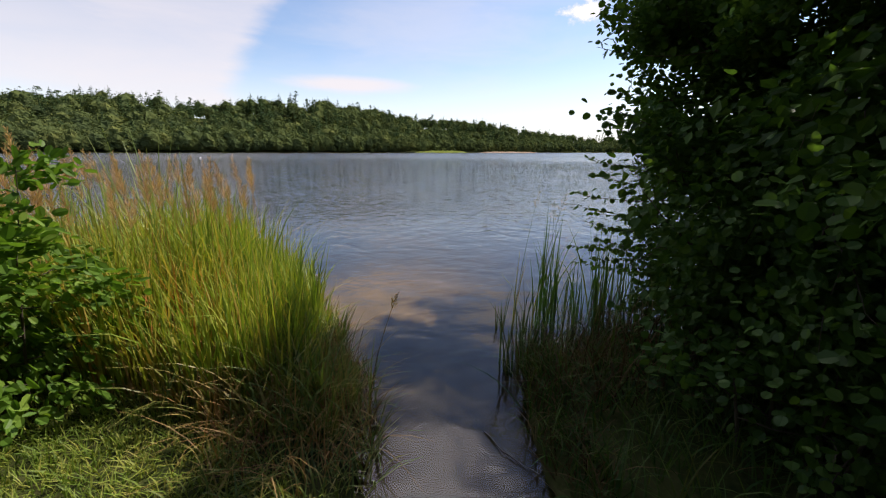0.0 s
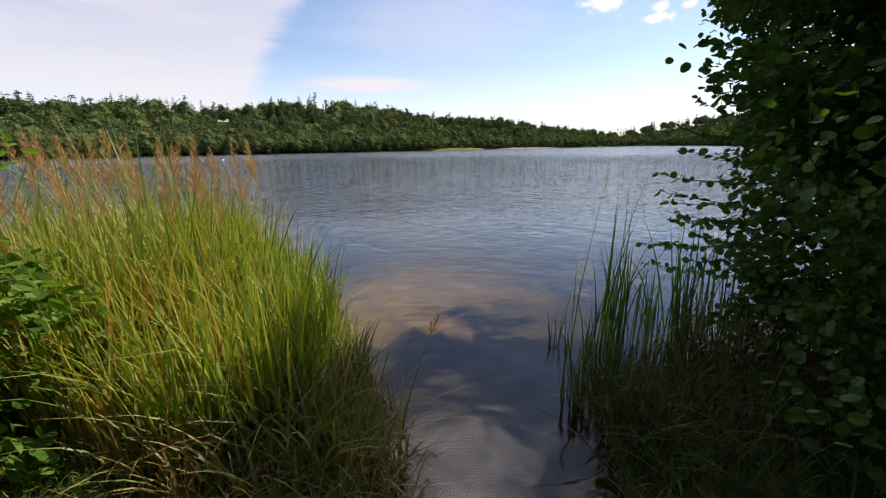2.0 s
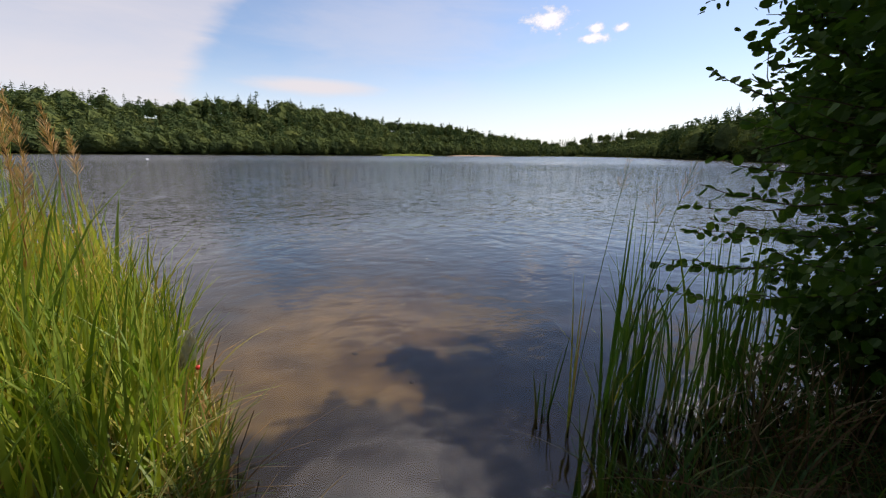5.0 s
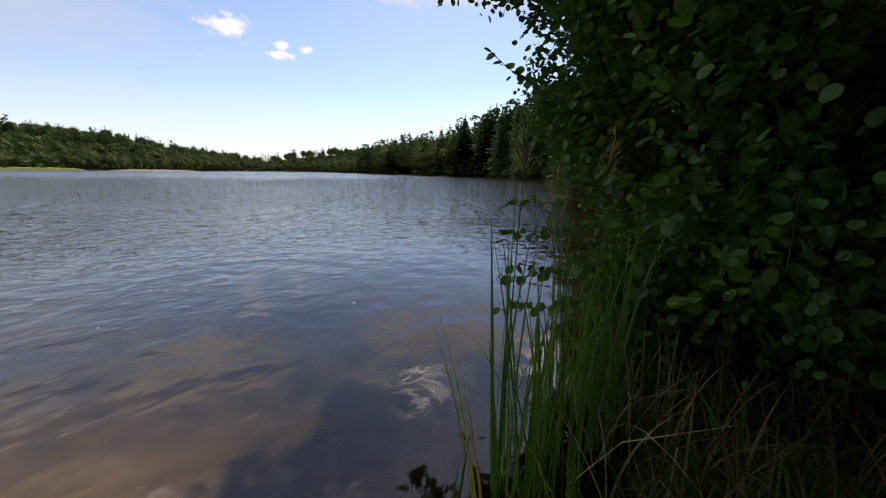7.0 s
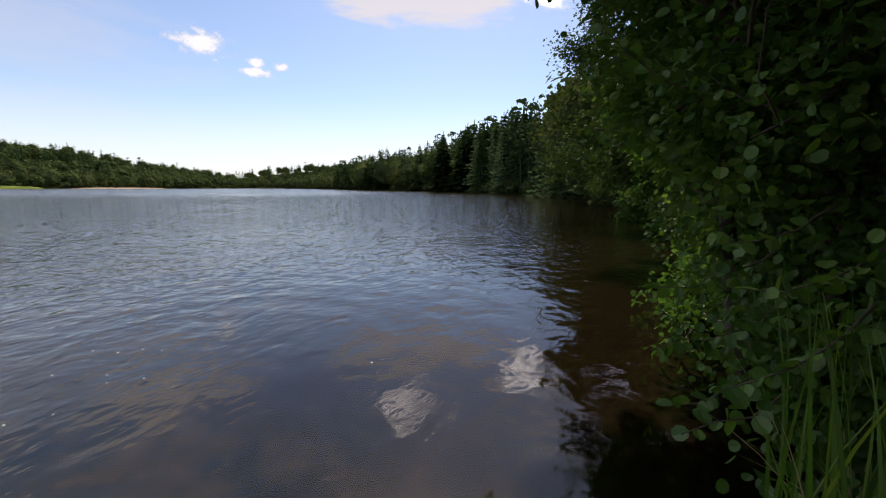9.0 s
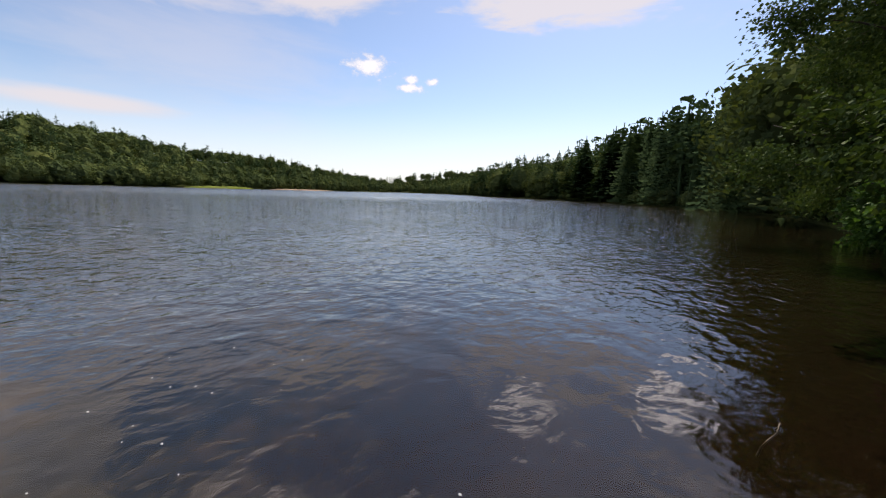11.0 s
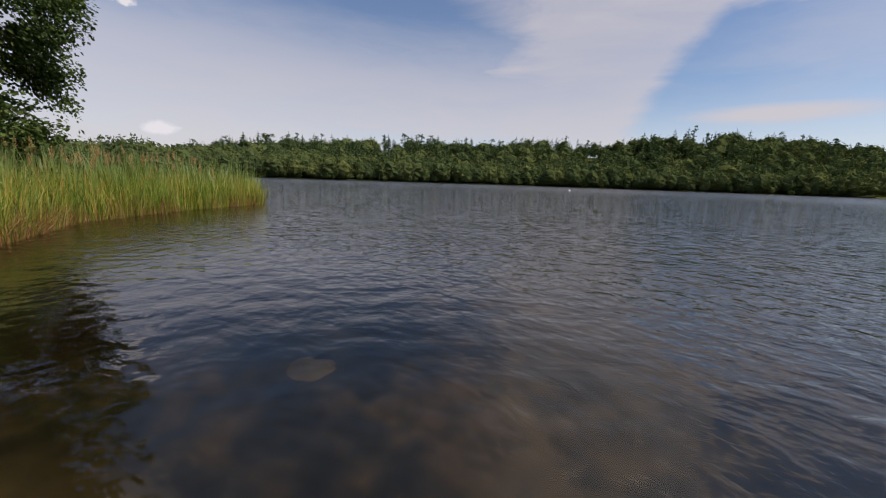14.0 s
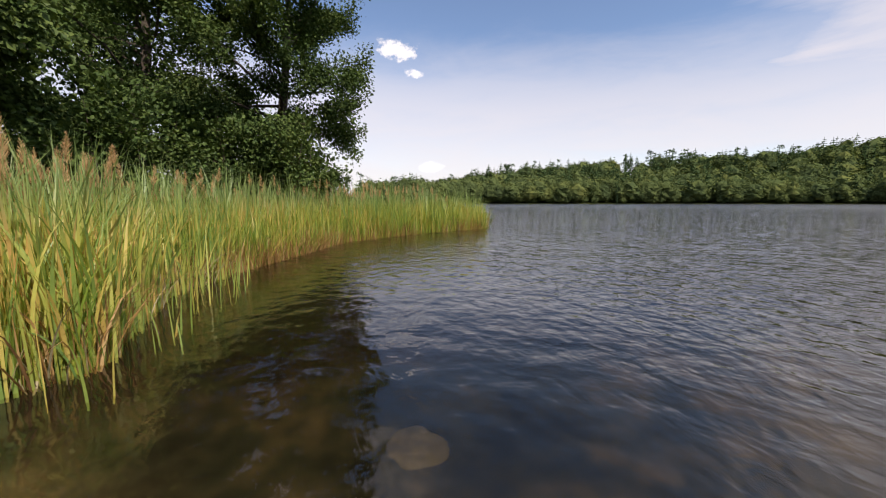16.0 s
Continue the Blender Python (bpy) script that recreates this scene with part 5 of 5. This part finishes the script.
def stick(name, points, radius, label, mat, group=""):
    line = np.array(points, float)
    t = np.linspace(0, len(line) - 1, 9)
    i = np.minimum(t.astype(int), len(line) - 2)
    fine = line[i] + (line[i + 1] - line[i]) * (t - i)[:, None]
    fine += np.random.default_rng(9).normal(0, radius * 0.8, fine.shape)
    ob = new(name, mesh_of(name, *tube(fine, np.linspace(radius, radius * 0.4, 9), 6), mat, True))
    return tagged(ob, label, "stick", group)


stick("floating_stick", [(0.84, 1.9, 0.01), (0.87, 1.72, 0.012), (0.93, 1.6, 0.008), (1.0, 1.5, 0.01)], 0.006, "thin grey stick floating in the shallow channel", M_TWIG)
for k, (x, y, dx, dy, top) in enumerate([(-0.22, 4.25, 0.1, -0.05, 0.32), (-0.12, 3.75, 0.12, 0.05, 0.3), (-0.05, 3.65, 0.05, 0.16, 0.22), (0.02, 3.3, 0.12, 0.02, 0.35), (0.1, 2.95, 0.08, 0.03, 0.3)]):
    stick("dead_stalk", [(x, y, -0.15), (x + dx * 0.4, y + dy * 0.4, top * 0.5), (x + dx, y + dy, top)], 0.004, "dark dead stalk standing in the water", M_TWIG, "dead stalks")
for k, (x, y) in enumerate([(-11.0, 12.0), (-10.2, 11.7)]):
    stick("water_stalk", [(x, y, -0.4), (x + 0.02, y, 0.1), (x + 0.06, y, 0.3)], 0.012, "thin bare stalk standing in open water", M_TWIG, "stalks in the open water")


def litter_bag():
    """A torn, crumpled, half-clear plastic bag caught in the grass."""
    rng = np.random.default_rng(91)
    n, m = 16, 12
    u, v = np.meshgrid(np.linspace(0, 1, n), np.linspace(-1, 1, m), indexing="ij")
    fold = 0.018 * np.sin(9 * v + 4 * u) + 0.014 * np.sin(17 * u - 6 * v) + rng.normal(0, 0.004, u.shape)
    x = 0.07 * v * (0.35 + 0.65 * np.sin(np.pi * np.clip(u * 0.9 + 0.1, 0, 1))) + 0.05 * u
    z = 0.3 * (0.5 - u)
    y = fold + 0.05 * np.cos(1.5 * v)
    i, j = np.meshgrid(np.arange(n - 1), np.arange(m - 1), indexing="ij")
    f = np.stack([i * m + j, i * m + j + 1, (i + 1) * m + j + 1, (i + 1) * m + j], -1).reshape(-1, 4)
    verts = np.stack([x, y, z], -1).reshape(-1, 3)
    back = verts + np.array([0, 0.003, 0])
    faces = np.concatenate([f, f[:, ::-1] + n * m])
    mat, g, out = material("clear_plastic")
    d = g.node("ShaderNodeBsdfPrincipled", Roughness=0.25)
    d.inputs["Base Color"].default_value = (0.75, 0.74, 0.72, 1)
    t = mat.node_tree.nodes.new("ShaderNodeBsdfTransparent")
    mixer = g.node("ShaderNodeMixShader", i0=0.75)
    g.link(t.outputs[0], mixer.inputs[1])
    g.link(d.outputs[0], mixer.inputs[2])
    g.link(mixer.outputs[0], out.inputs[0])
    ob = new("plastic_bag", mesh_of("plastic_bag", np.concatenate([verts, back]), faces, mat, True))
    ob.matrix_world = pose(-0.24, 3.88, 0.4, 12, 20, 35) @ Matrix.Scale(0.72, 4)
    tagged(ob, "crumpled clear plastic bag caught in the grass", "litter")
    red = solid("red_plastic", [(0.2, (0.5, 0.03, 0.02)), (0.8, (0.65, 0.06, 0.04))], 30.0, 0.4, 0.1, 0.001)
    cap_v, cap_f = tube([(0, 0, 0), (0, 0, 0.001), (0, 0, 0.014), (0, 0, 0.017), (0, 0, 0.0175)], [0.0, 0.012, 0.012, 0.01, 0.0], 12)
    cap = new("bottle_cap", mesh_of("bottle_cap", cap_v, cap_f, red, True))
    cap.matrix_world = pose(-0.18, 3.88, 0.3, 50, 20, 0)
    tagged(cap, "small red plastic cap among the grass blades", "litter")


litter_bag()


def mooring_buoy(x, y):
    """A white float with a collar and an eye on top."""
    white = solid("buoy_white", [(0.2, (0.7, 0.7, 0.68)), (0.8, (0.85, 0.85, 0.83))], 6.0, 0.4, 0.1, 0.002)
    root = new("mooring_buoy")
    root.location = (x, y, 0)
    root.scale = (0.55, 0.55, 0.55)
    a = np.linspace(0, np.pi, 10)
    body = tube(np.stack([0 * a, 0 * a, 0.12 - 0.34 * np.cos(a)], 1), 0.36 * np.sin(a) + 0.001, 16)
    part("float_body", mesh_of("float_body", *body, white, True), root, "round white plastic float")
    part("collar", mesh_of("collar", *tube([(0, 0, 0.42), (0, 0, 0.5), (0, 0, 0.52)], [0.09, 0.08, 0.001], 12), white, True), root)
    b = np.linspace(0, 2 * np.pi, 13)
    eye_ring = tube(np.stack([0.07 * np.cos(b), 0 * b, 0.58 + 0.07 * np.sin(b)], 1), np.full(13, 0.015), 6)
    part("lifting_eye", mesh_of("lifting_eye", *eye_ring, M_TWIG, True), root, "small dark metal ring")
    tagged(root, "small white mooring buoy floating far out", "buoy")


mooring_buoy(-23.6, 84.0)


def far_shore_strip(name, label, category, points, width, tall, mat):
    """A low ragged strip along the far waterline."""
    rng = np.random.default_rng(95)
    line = np.array(points, float)
    t = np.linspace(0, len(line) - 1, 70)
    i = np.minimum(t.astype(int), len(line) - 2)
    mid = line[i] + (line[i + 1] - line[i]) * (t - i)[:, None]
    across = np.array([line[-1, 1] - line[0, 1], line[0, 0] - line[-1, 0]])
    across /= np.linalg.norm(across)
    k = np.array([0.0, 0.12, 0.5, 0.88, 1.0])
    rise = np.array([-0.3, 0.75, 1.0, 0.8, -0.3])
    taper = np.sin(np.pi * np.linspace(0.02, 0.98, 70)) ** 0.4
    xy = mid[:, None] + across * (k[None, :, None] - 0.2) * width * taper[:, None, None]
    z = rise[None] * tall * taper[:, None] * rng.uniform(0.6, 1.25, (70, 5))
    v = np.concatenate([xy, z[..., None]], -1).reshape(-1, 3)
    i, j = np.meshgrid(np.arange(69), np.arange(4), indexing="ij")
    f = np.stack([i * 5 + j, i * 5 + j + 1, (i + 1) * 5 + j + 1, (i + 1) * 5 + j], -1).reshape(-1, 4)
    ob = new(name, mesh_of(name, v, f, mat))
    return tagged(ob, label, category, kind="stuff")


M_BEACH = solid("beach_sand", [(0.2, (0.3, 0.2, 0.12)), (0.8, (0.46, 0.33, 0.21))], 3.0, 0.9, 0.2, 0.01)
far_shore_strip("far_reeds", "pale green reeds along the far waterline", "reeds", [(62, 288), (85, 301), (112, 316)], 4.0, 1.5, M_REED)
far_shore_strip("far_beach", "sandy bathing beach on the far shore", "beach", [(128, 322), (150, 331), (196, 346)], 7.0, 0.8, M_BEACH)
stick("sunken_branch", [(4.9, 4.3, -0.2), (4.95, 4.27, 0.0), (5.02, 4.22, 0.09), (5.07, 4.24, 0.03), (5.12, 4.25, -0.06)], 0.006, "bent dead branch rising out of the shaded water", M_TWIG)
